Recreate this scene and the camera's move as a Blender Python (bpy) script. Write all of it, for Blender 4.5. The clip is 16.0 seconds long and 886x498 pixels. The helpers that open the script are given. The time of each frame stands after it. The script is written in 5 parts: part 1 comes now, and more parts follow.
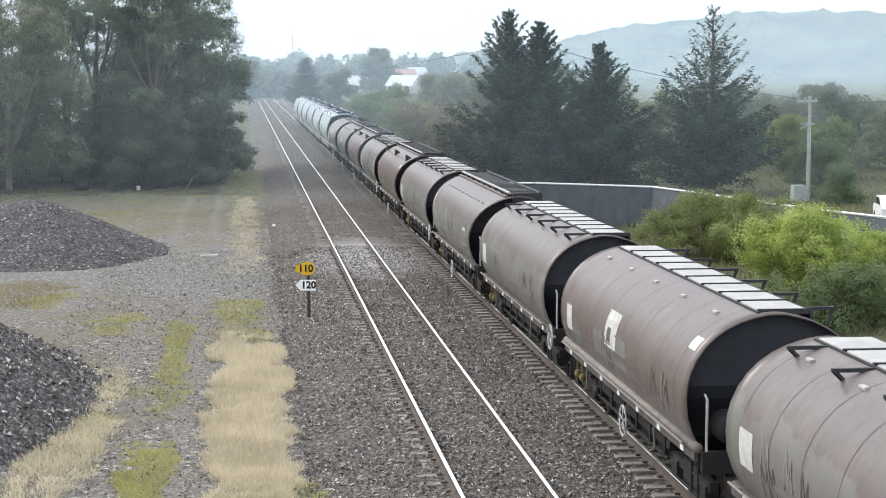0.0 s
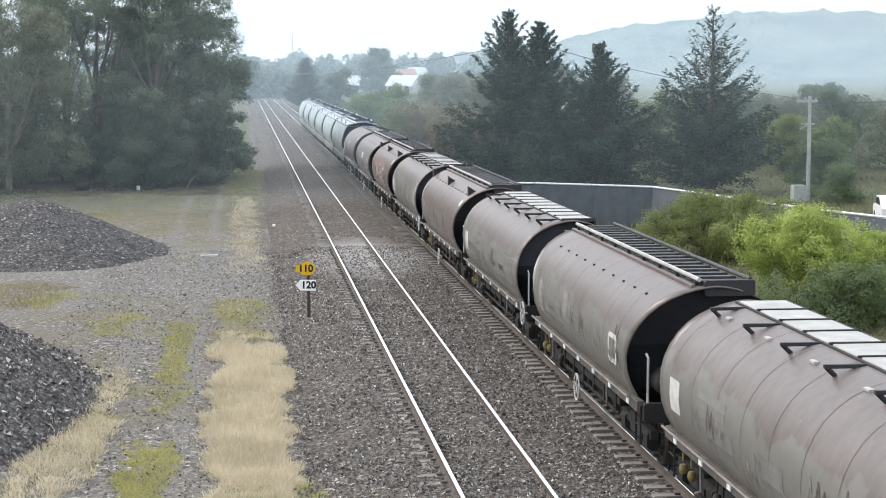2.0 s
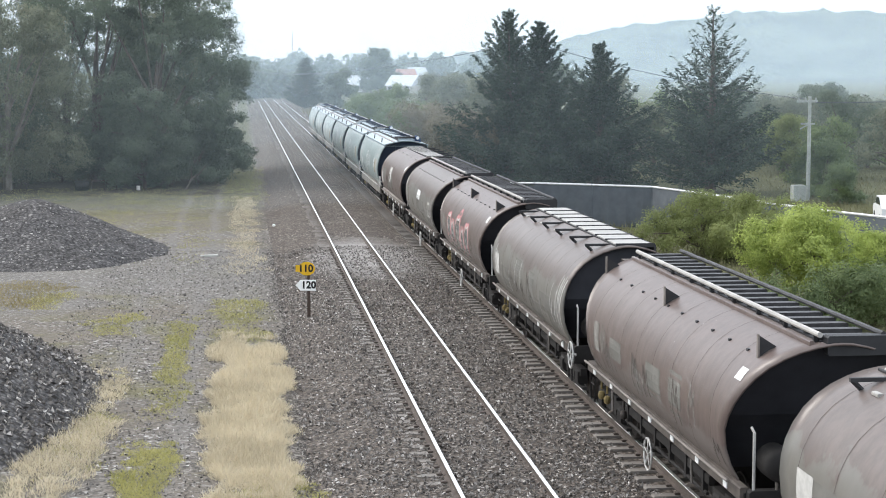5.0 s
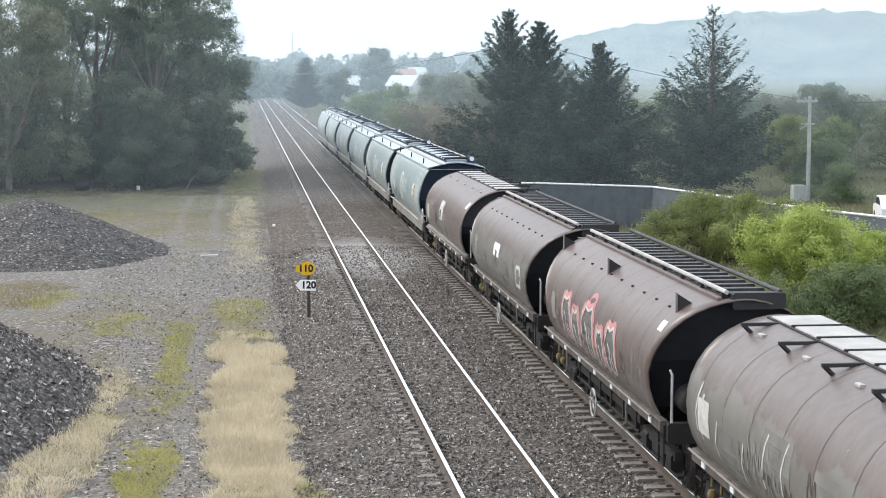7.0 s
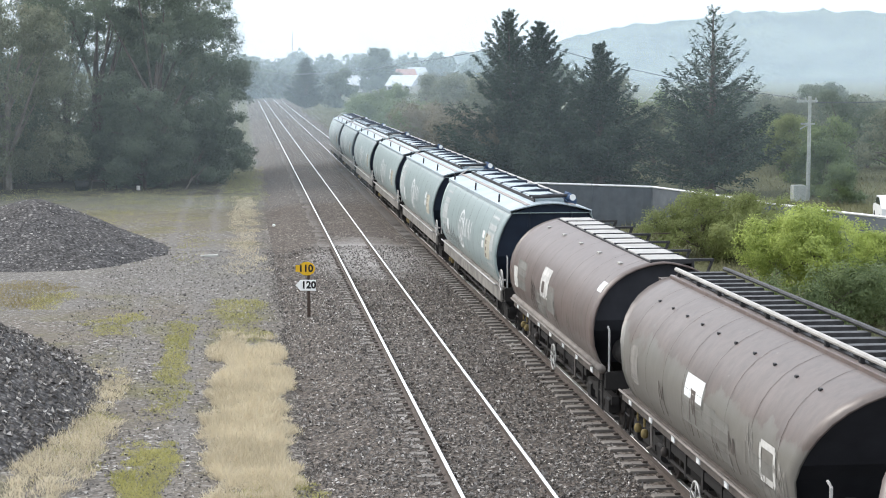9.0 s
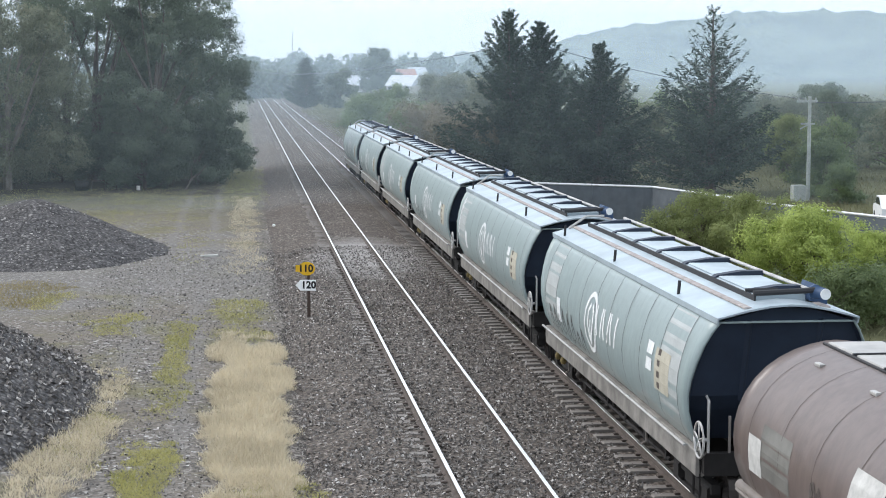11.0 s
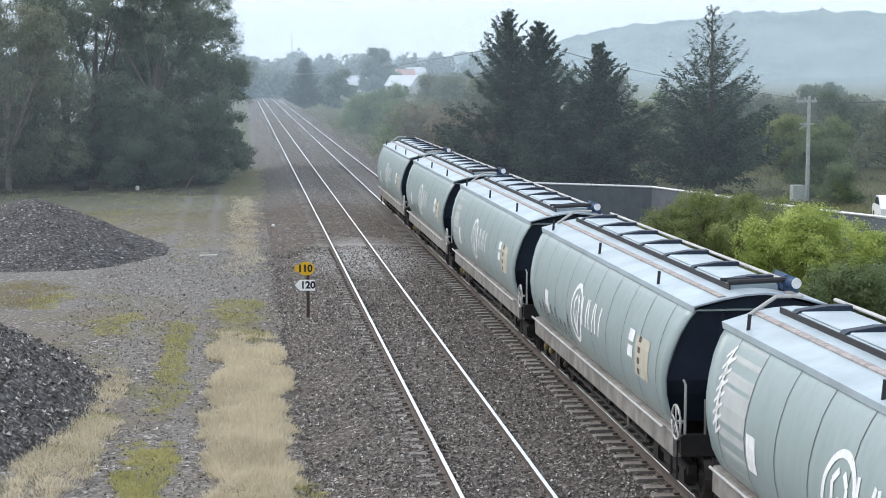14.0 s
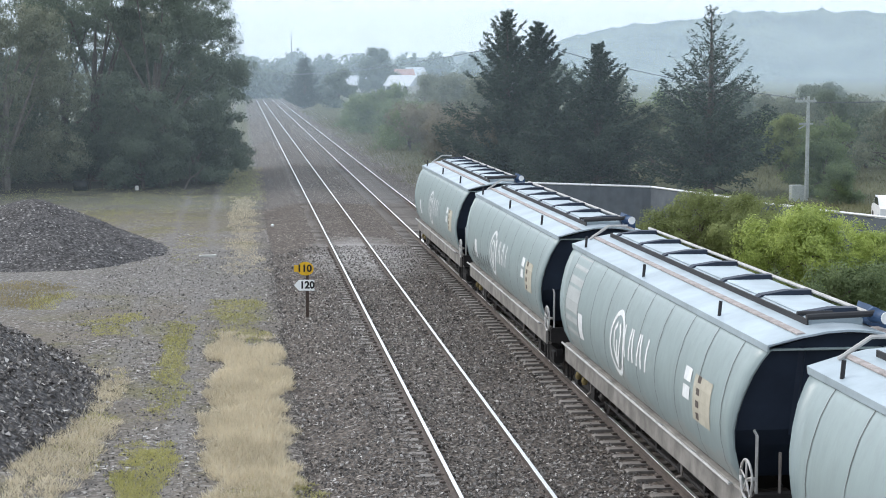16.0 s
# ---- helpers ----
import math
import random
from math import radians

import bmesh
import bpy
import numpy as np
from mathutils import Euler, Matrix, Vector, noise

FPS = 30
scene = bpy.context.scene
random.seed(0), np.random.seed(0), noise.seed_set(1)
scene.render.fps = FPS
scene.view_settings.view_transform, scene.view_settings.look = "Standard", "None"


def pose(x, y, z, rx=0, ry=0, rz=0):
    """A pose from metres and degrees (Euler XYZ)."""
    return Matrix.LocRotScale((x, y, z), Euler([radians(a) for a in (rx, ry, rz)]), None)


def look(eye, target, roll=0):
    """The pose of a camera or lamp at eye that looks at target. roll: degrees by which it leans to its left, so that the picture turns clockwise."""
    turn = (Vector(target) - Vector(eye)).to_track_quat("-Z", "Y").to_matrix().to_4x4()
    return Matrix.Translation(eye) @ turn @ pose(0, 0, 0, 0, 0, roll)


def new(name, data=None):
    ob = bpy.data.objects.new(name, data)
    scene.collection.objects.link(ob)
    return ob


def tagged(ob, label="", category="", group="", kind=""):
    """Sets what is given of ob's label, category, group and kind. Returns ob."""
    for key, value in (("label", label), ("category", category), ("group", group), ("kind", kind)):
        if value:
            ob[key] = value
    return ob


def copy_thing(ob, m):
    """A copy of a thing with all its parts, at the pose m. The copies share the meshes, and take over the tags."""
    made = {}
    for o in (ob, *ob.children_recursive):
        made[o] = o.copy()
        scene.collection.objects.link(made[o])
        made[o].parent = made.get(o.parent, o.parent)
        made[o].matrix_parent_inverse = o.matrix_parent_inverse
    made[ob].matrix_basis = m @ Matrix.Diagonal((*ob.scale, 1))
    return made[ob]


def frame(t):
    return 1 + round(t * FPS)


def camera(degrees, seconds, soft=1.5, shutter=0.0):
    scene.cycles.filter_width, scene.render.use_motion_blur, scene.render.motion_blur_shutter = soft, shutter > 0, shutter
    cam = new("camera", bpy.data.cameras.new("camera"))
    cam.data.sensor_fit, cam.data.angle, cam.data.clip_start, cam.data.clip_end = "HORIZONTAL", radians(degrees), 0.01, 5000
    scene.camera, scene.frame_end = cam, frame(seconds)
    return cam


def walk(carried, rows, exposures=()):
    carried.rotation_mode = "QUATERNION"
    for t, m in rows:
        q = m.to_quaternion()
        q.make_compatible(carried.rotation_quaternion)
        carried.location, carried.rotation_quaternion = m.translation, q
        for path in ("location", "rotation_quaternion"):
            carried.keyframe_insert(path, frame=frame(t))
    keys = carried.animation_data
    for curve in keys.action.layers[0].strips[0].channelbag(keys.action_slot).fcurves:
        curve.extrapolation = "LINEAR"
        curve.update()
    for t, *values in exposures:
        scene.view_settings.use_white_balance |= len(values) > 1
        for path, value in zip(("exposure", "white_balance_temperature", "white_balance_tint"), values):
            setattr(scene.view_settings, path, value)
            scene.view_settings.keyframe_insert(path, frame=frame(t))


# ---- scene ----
# ---------- camera ----------
EYE = (0.0, 0.0, 6.87)
YAW, PITCH = 6.502, 5.821
cam = camera(28.47, 16.0, soft=1.0)


def cam_pose(d_yaw):
    return pose(*EYE, 90 - PITCH, 0, -(YAW + d_yaw))


walk(cam, [(0, cam_pose(0)), (13.3, cam_pose(0)), (13.6, cam_pose(0.003)), (14.5, cam_pose(0.046)), (16, cam_pose(0.048))],
     exposures=[(0, 0.90, 6600, 10), (9.2, 0.90, 6600, 10), (11.3, 0.66, 6350, 10), (16, 0.63, 6350, 10)])

# ---------- world, sun ----------
SUN_AZ, SUN_EL = -55.0, 40.0     # degrees clockwise from +Y, degrees up
world = bpy.data.worlds.new("overcast_sky")
scene.world = world
world.use_nodes = True
wn = world.node_tree
wn.nodes.clear()
sky = wn.nodes.new("ShaderNodeTexSky")
sky.sky_type = "NISHITA"
sky.sun_disc = False
sky.sun_elevation, sky.sun_rotation = radians(SUN_EL), radians(SUN_AZ)
sky.dust_density = 4.0
gain = wn.nodes.new("ShaderNodeMix")
gain.data_type = "RGBA"
gain.inputs[0].default_value = 0.82
scaled = wn.nodes.new("ShaderNodeVectorMath")
scaled.operation = "SCALE"
scaled.inputs[3].default_value = 0.10
back = wn.nodes.new("ShaderNodeBackground")
wout = wn.nodes.new("ShaderNodeOutputWorld")
wn.links.new(sky.outputs[0], scaled.inputs[0])
wn.links.new(scaled.outputs[0], gain.inputs[6])
gain.inputs[7].default_value = (0.90, 0.985, 1.10, 1)
wn.links.new(gain.outputs[2], back.inputs[0])
back.inputs[1].default_value = 1.0
wn.links.new(back.outputs[0], wout.inputs[0])

sun = new("sun", bpy.data.lights.new("sun", "SUN"))
sun.data.energy, sun.data.angle, sun.data.color = 1.2, radians(20), (1.0, 0.97, 0.93)
_az, _el = radians(SUN_AZ), radians(SUN_EL)
sun.matrix_world = look((math.sin(_az) * math.cos(_el) * 50, math.cos(_az) * math.cos(_el) * 50, math.sin(_el) * 50), (0, 0, 0))


# ---------- materials ----------
class Nodes:
    """A short way to write a node material."""

    def __init__(self, name):
        self.mat = bpy.data.materials.new(name)
        self.mat.use_nodes = True
        self.t = self.mat.node_tree
        self.b = self.t.nodes["Principled BSDF"]
        self.out = self.t.nodes["Material Output"]
        self.co = self.t.nodes.new("ShaderNodeTexCoord").outputs["Object"]

    def n(self, kind, **kw):
        node = self.t.nodes.new(kind)
        for k, v in kw.items():
            node.inputs[k.replace("_", " ")].default_value = v
        return node

    def link(self, a, b):
        self.t.links.new(a, b)
        return self

    def noise(self, scale, detail=4.0, rough=0.6, stretch=None):
        node = self.n("ShaderNodeTexNoise", Scale=scale, Detail=detail, Roughness=rough)
        src = self.co
        if stretch:
            m = self.n("ShaderNodeMapping")
            m.inputs["Scale"].default_value = stretch
            self.link(src, m.inputs[0])
            src = m.outputs[0]
        self.link(src, node.inputs["Vector"])
        return node.outputs["Fac"]

    def cells(self, scale, jitter=1.0):
        node = self.n("ShaderNodeTexVoronoi", Scale=scale, Randomness=jitter)
        self.link(self.co, node.inputs["Vector"])
        return node

    def ramp(self, fac, stops):
        node = self.t.nodes.new("ShaderNodeValToRGB")
        el = node.color_ramp.elements
        while len(el) < len(stops):
            el.new(0.5)
        for e, (p, c) in zip(el, stops):
            e.position = p
            e.color = (*c, 1) if len(c) == 3 else c
        self.link(fac, node.inputs[0])
        return node.outputs[0]

    def mix(self, fac, a, b, mode="MIX"):
        node = self.t.nodes.new("ShaderNodeMix")
        node.data_type, node.blend_type = "RGBA", mode
        for sock, v in ((node.inputs[0], fac), (node.inputs[6], a), (node.inputs[7], b)):
            if isinstance(v, (int, float)):
                sock.default_value = v
            elif isinstance(v, tuple):
                sock.default_value = (*v, 1)
            else:
                self.link(v, sock)
        return node.outputs[2]

    def math(self, op, a, b=0.0):
        node = self.t.nodes.new("ShaderNodeMath")
        node.operation = op
        for sock, v in ((node.inputs[0], a), (node.inputs[1], b)):
            if isinstance(v, (int, float)):
                sock.default_value = v
            else:
                self.link(v, sock)
        return node.outputs[0]

    def axis(self, i):
        node = self.t.nodes.new("ShaderNodeSeparateXYZ")
        self.link(self.co, node.inputs[0])
        return node.outputs[i]

    def random_value(self):
        return self.t.nodes.new("ShaderNodeObjectInfo").outputs["Random"]

    def island(self):
        return self.t.nodes.new("ShaderNodeNewGeometry").outputs["Random Per Island"]

    def bump(self, height, strength=0.5, dist=0.02):
        node = self.n("ShaderNodeBump", Strength=strength, Distance=dist)
        self.link(height, node.inputs["Height"])
        self.link(node.outputs[0], self.b.inputs["Normal"])
        return self

    def colour(self, c):
        if isinstance(c, tuple):
            self.b.inputs["Base Color"].default_value = (*c, 1)
        else:
            self.link(c, self.b.inputs["Base Color"])
        return self

    def done(self, rough=0.8, metal=0.0, spec=0.3):
        self.b.inputs["Roughness"].default_value = rough
        self.b.inputs["Metallic"].default_value = metal
        self.b.inputs["Specular IOR Level"].default_value = spec
        return self.mat


def plain(name, c, rough=0.7, metal=0.0, vary=0.35, scale=3.0):
    """A paint or metal with stains at two scales."""
    k = Nodes(name)
    lo, hi = tuple(v * (1 - vary) for v in c), tuple(min(1, v * (1 + vary * 0.6)) for v in c)
    big = k.ramp(k.noise(scale, 6), [(0.3, lo), (0.7, hi)])
    k.colour(k.mix(k.math("MULTIPLY", k.noise(scale * 14, 3), 0.5), big, c))
    k.bump(k.noise(scale * 20, 3), 0.15, 0.01)
    return k.done(rough, metal)


def gravel_mat(name, dark, mid, light, scale, warm=None, dust=None):
    """Crushed stone: cells of random tone over larger stains."""
    k = Nodes(name)
    v = k.cells(scale)
    tone = k.ramp(v.outputs["Color"], [(0.12, dark), (0.45, mid), (0.75, mid), (0.95, light)])
    big = k.noise(0.35, 5)
    c = k.mix(k.ramp(big, [(0.35, (0, 0, 0)), (0.7, (0.75, 0.75, 0.75))]), tone, k.mix(0.5, tone, warm or mid))
    # Stones darken towards their rims: shade of the gaps put into the colour.
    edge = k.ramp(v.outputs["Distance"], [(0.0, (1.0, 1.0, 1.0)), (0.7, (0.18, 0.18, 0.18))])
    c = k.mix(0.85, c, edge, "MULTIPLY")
    if dust:
        c = dust(k, c)
    k.colour(c)
    k.bump(k.math("SUBTRACT", 1.0, v.outputs["Distance"]), 0.9, 0.05)
    return k.done(0.92, 0, 0.2)


def crossing_dust(k, c):
    """Pale fines spread where vehicles cross the line."""
    x, y = k.axis(0), k.axis(1)
    gx = k.math("MULTIPLY", k.math("SUBTRACT", x, 4.6), 0.28)
    gy = k.math("MULTIPLY", k.math("SUBTRACT", y, 66.0), 0.085)
    r = k.math("ADD", k.math("MULTIPLY", gx, gx), k.math("MULTIPLY", gy, gy))
    m = k.math("SUBTRACT", k.math("ADD", k.noise(0.8, 6, 0.7), 0.35), r)
    return k.mix(k.ramp(m, [(0.35, (0, 0, 0)), (0.8, (0.5, 0.5, 0.5))]), c, (0.5, 0.48, 0.46))


def leaf_mat(name, dark, light, glow=0.3, rough=0.6):
    k = Nodes(name)
    c = k.mix(k.math("ADD", k.math("MULTIPLY", k.island(), 0.5), 0.2), dark, light)
    c = k.mix(k.ramp(k.noise(0.5, 3), [(0.42, (0, 0, 0)), (0.60, (0.9, 0.9, 0.9))]), c, k.mix(0.6, c, light))
    c = k.mix(k.math("MULTIPLY", k.random_value(), 0.22), c, dark)
    k.colour(c)
    k.done(rough, 0, 0.2)
    tr = k.n("ShaderNodeBsdfTranslucent")
    k.link(c, tr.inputs[0])
    m = k.t.nodes.new("ShaderNodeMixShader")
    m.inputs[0].default_value = glow
    k.link(k.b.outputs[0], m.inputs[1]).link(tr.outputs[0], m.inputs[2]).link(m.outputs[0], k.out.inputs[0])
    return k.mat


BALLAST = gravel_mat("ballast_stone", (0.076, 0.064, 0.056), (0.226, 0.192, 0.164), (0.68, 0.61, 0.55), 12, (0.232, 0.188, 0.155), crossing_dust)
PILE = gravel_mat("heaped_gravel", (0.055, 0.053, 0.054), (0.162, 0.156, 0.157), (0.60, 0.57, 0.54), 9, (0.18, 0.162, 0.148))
SLEEPER = plain("weathered_concrete", (0.205, 0.185, 0.166), 0.9, 0, 0.4, 2.0)
RAIL_SIDE = plain("rusty_rail_side", (0.105, 0.085, 0.073), 0.8, 0.2, 0.3, 4)
RAIL_TOP = plain("polished_rail_head", (0.88, 0.87, 0.85), 0.42, 1.0, 0.05, 4)


def ground_material():
    k = Nodes("gravel_and_grass_ground")
    v = k.cells(12)
    stone = k.ramp(v.outputs["Color"], [(0.15, (0.09, 0.085, 0.08)), (0.45, (0.178, 0.160, 0.142)), (0.75, (0.245, 0.224, 0.20)), (0.92, (0.60, 0.58, 0.56))])
    soil = k.mix(k.noise(0.5, 6), (0.125, 0.105, 0.082), (0.24, 0.213, 0.178))
    base = k.mix(k.ramp(k.noise(0.25, 6, 0.65), [(0.4, (0.1, 0.1, 0.1)), (0.62, (0.9, 0.9, 0.9))]), stone, soil)
    grass = k.mix(k.noise(1.2, 5), (0.10, 0.105, 0.045), (0.25, 0.22, 0.115))
    wild = k.mix(k.noise(0.6, 5), (0.060, 0.068, 0.034), (0.125, 0.125, 0.065))
    g = k.ramp(k.noise(0.33, 6, 0.7), [(0.5, (0, 0, 0)), (0.62, (0.9, 0.9, 0.9))])
    far = k.ramp(k.math("MULTIPLY", k.math("SUBTRACT", k.axis(1), 78.0), 0.03), [(0.0, (0, 0, 0)), (1.0, (1, 1, 1))])
    side = k.ramp(k.math("MULTIPLY", k.math("SUBTRACT", k.axis(0), 11.0), 0.3), [(0.0, (0, 0, 0)), (1.0, (1, 1, 1))])
    c = k.mix(k.math("MAXIMUM", k.math("MULTIPLY", far, 0.8), side), k.mix(k.math("MULTIPLY", g, 0.7), base, grass), k.mix(0.8, grass, wild))
    rut = k.math("ABSOLUTE", k.math("SUBTRACT", k.math("ABSOLUTE", k.math("SUBTRACT", k.math("ADD", k.axis(0), k.math("MULTIPLY", k.noise(0.12, 3), 0.9)), -1.85)), 0.85))
    worn = k.ramp(k.math("ADD", rut, k.math("MULTIPLY", k.noise(2.0, 5), 0.35)), [(0.22, (0.75, 0.75, 0.75)), (0.5, (0, 0, 0))])
    c = k.mix(k.math("MULTIPLY", worn, k.math("SUBTRACT", 1.0, side)), c, k.mix(k.noise(11, 5), (0.115, 0.105, 0.095), (0.31, 0.29, 0.265)))
    fines = k.math("SUBTRACT", k.math("ADD", k.noise(0.22, 5, 0.65), 0.30), k.math("MULTIPLY", k.math("ABSOLUTE", k.math("SUBTRACT", k.axis(1), 66.0)), 0.028))
    c = k.mix(k.math("MULTIPLY", k.ramp(fines, [(0.42, (0, 0, 0)), (0.62, (0.8, 0.8, 0.8))]), k.math("SUBTRACT", 1.0, side)), c, k.mix(0.5, stone, k.mix(k.noise(7, 5, 0.8), (0.13, 0.125, 0.12), (0.30, 0.288, 0.27))))
    # Dark litter under the gums, with the trees' shade painted into its colour.
    litter_shade = k.math("SUBTRACT", k.math("ADD", k.noise(0.3, 5, 0.6), 0.42), k.math("MULTIPLY", k.math("ABSOLUTE", k.math("SUBTRACT", k.axis(1), 113.0)), 0.055))
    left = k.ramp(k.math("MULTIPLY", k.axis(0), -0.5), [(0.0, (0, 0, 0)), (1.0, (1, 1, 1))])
    c = k.mix(k.math("MULTIPLY", left, k.ramp(litter_shade, [(0.4, (0, 0, 0)), (0.6, (0.85, 0.85, 0.85))])), c, (0.062, 0.052, 0.043))
    toe = k.ramp(k.math("ADD", k.math("MULTIPLY", k.axis(0), 0.5), k.math("MULTIPLY", k.noise(0.6, 5, 0.7), 0.8)), [(0.62, (0, 0, 0)), (0.95, (0.9, 0.9, 0.9))])
    spill = k.ramp(v.outputs["Color"], [(0.12, (0.050, 0.044, 0.040)), (0.5, (0.135, 0.118, 0.104)), (0.95, (0.38, 0.345, 0.31))])
    c = k.mix(k.math("MULTIPLY", toe, k.math("SUBTRACT", 1.0, side)), c, spill)
    grit = k.ramp(k.noise(9, 6, 0.8), [(0.32, (0.35, 0.35, 0.35)), (0.68, (1.35, 1.35, 1.35))])
    c = k.mix(0.8, c, grit, "MULTIPLY")
    k.colour(c)
    k.bump(k.math("ADD", k.noise(14, 4), v.outputs["Distance"]), 0.8, 0.05)
    return k.done(0.95, 0, 0.15)


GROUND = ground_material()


# ---------- mesh helpers ----------
class Geo:
    """Collects vertices and faces of one mesh."""

    def __init__(self):
        self.v, self.f = [], []

    def add(self, verts, faces):
        o = len(self.v)
        self.v += [tuple(p) for p in verts]
        self.f += [tuple(o + i for i in q) for q in faces]
        return self

    def box(self, x0, x1, y0, y1, z0, z1, c=0.0, m=None):
        """A box; c chamfers its upright and level edges along y."""
        c = min(c, (x1 - x0) * 0.45, (z1 - z0) * 0.45)
        if c > 0:
            pr = [(x0 + c, z0), (x1 - c, z0), (x1, z0 + c), (x1, z1 - c), (x1 - c, z1), (x0 + c, z1), (x0, z1 - c), (x0, z0 + c)]
        else:
            pr = [(x0, z0), (x1, z0), (x1, z1), (x0, z1)]
        return self.prism(pr, y0, y1, m)

    def prism(self, pr, y0, y1, m=None):
        n = len(pr)
        vs = [Vector((x, y0, z)) for x, z in pr] + [Vector((x, y1, z)) for x, z in pr]
        if m is not None:
            vs = [m @ p for p in vs]
        fs = [(i, (i + 1) % n, n + (i + 1) % n, n + i) for i in range(n)] + [tuple(range(n))[::-1], tuple(range(n, 2 * n))]
        return self.add(vs, fs)

    def tube(self, pts, r, n=6, r1=None):
        """A round bar along a line of points."""
        pts = [Vector(p) for p in pts]
        r1 = r if r1 is None else r1
        o = len(self.v)
        for i, p in enumerate(pts):
            d = (pts[min(i + 1, len(pts) - 1)] - pts[max(i - 1, 0)]).normalized()
            a = d.cross(Vector((0, 0, 1)) if abs(d.z) < 0.9 else Vector((1, 0, 0))).normalized()
            b = d.cross(a)
            rr = r + (r1 - r) * i / max(1, len(pts) - 1)
            self.v += [tuple(p + (a * math.cos(2 * math.pi * j / n) + b * math.sin(2 * math.pi * j / n)) * rr) for j in range(n)]
        for i in range(len(pts) - 1):
            for j in range(n):
                k, l = o + i * n, (j + 1) % n
                self.f.append((k + j, k + l, k + n + l, k + n + j))
        e = o + (len(pts) - 1) * n
        self.f += [tuple(range(o, o + n))[::-1], tuple(range(e, e + n))]
        return self

    def lathe(self, prof, axis_m, n=20):
        """Turns (radius, along) round the local x axis of axis_m."""
        o = len(self.v)
        for r, a in prof:
            for j in range(n):
                t = 2 * math.pi * j / n
                self.v.append(tuple(axis_m @ Vector((a, r * math.cos(t), r * math.sin(t)))))
        for i in range(len(prof) - 1):
            for j in range(n):
                l = (j + 1) % n
                self.f.append((o + i * n + j, o + i * n + l, o + (i + 1) * n + l, o + (i + 1) * n + j))
        return self

    def mesh(self, name, smooth=False):
        me = bpy.data.meshes.new(name)
        me.from_pydata(self.v, [], self.f)
        if smooth:
            me.polygons.foreach_set("use_smooth", [True] * len(me.polygons))
        me.update()
        return me


def part(name, geo, material, parent=None, label="", smooth=False, at=None):
    me = geo.mesh(name, smooth) if isinstance(geo, Geo) else geo
    if not me.materials:
        me.materials.append(material)
    ob = new(name, me)
    if parent is not None:
        ob.parent = parent
    if at is not None:
        ob.matrix_basis = at
    if label:
        ob["label"] = label
    return ob


def empty(name, m=None):
    ob = new(name)
    ob.empty_display_size = 0.3
    if m is not None:
        ob.matrix_basis = m
    return ob


def quads(name, P, U, V, material):
    """One mesh of many loose quads with centres P and half sides U, V."""
    n = len(P)
    co = np.stack([P - U, P + V * 0.7, P + U, P - V * 0.7], 1).reshape(-1, 3).astype(np.float32)
    me = bpy.data.meshes.new(name)
    me.vertices.add(4 * n)
    me.vertices.foreach_set("co", co.ravel())
    me.loops.add(4 * n)
    me.loops.foreach_set("vertex_index", np.arange(4 * n, dtype=np.int32))
    me.polygons.add(n)
    me.polygons.foreach_set("loop_start", np.arange(0, 4 * n, 4, dtype=np.int32))
    me.update(calc_edges=True)
    me.materials.append(material)
    return me


def unit(a):
    return a / np.maximum(np.linalg.norm(a, axis=1, keepdims=True), 1e-9)


def leaves(name, P, length, width, material, rng, hang=0.0, N=None):
    """Leaves round the points P; hang pulls their long axis downwards; N are the ways that they face, roughly."""
    n = len(P)
    if N is None:
        d = unit(rng.normal(size=(n, 3)) + np.array([0, 0, -hang]))
        e = unit(np.cross(d, rng.normal(size=(n, 3))))
    else:
        f = unit(N + rng.normal(size=(n, 3)) * 0.32)
        d = rng.normal(size=(n, 3)) + np.array([0, 0, -hang])
        d = unit(d - f * np.sum(d * f, axis=1, keepdims=True))
        e = np.cross(f, d)
    s = rng.uniform(0.6, 1.3, (n, 1))
    return quads(name, P, d * length * 0.5 * s, e * width * 0.7 * s, material)


# ---------- ground ----------
GZ = -0.45
TRACK_A, TRACK_B = 4.22, 8.0


def bed_height(x):
    """Profile of the ballast bed across the two tracks."""
    pts = [(1.2, GZ - 0.05), (2.55, -0.185), (2.9, -0.155), (3.0, -0.155), (3.1, -0.182), (3.42, -0.182), (3.5, -0.152), (5.6, -0.152), (6.2, -0.205), (9.6, -0.215), (10.6, -0.5)]
    return float(np.interp(x, [p[0] for p in pts], [p[1] for p in pts]))


def build_ground():
    xs = sorted(set(list(np.arange(-16, 40, 0.8)) + [-900, -500, -250, -120, -70, -45, -30, -22, 50, 70, 100, 150, 250, 500, 900]))
    ys = sorted(set(list(np.arange(22, 110, 0.8)) + [-60, -30, -10, 5, 15, 120, 135, 150, 180, 220, 280, 350, 450, 600, 900, 1400, 2200]))
    g = Geo()
    for y in ys:
        for x in xs:
            z = GZ + 0.06 * noise.noise(Vector((x * 0.35, y * 0.35, 0))) if abs(x) < 41 and y < 111 else GZ
            if 1.0 < x < 11:
                z -= 0.18
            g.v.append((x, y, z))
    n = len(xs)
    g.f = [(j * n + i, j * n + i + 1, (j + 1) * n + i + 1, (j + 1) * n + i) for j in range(len(ys) - 1) for i in range(n - 1)]
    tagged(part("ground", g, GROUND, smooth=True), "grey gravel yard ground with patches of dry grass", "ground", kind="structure")


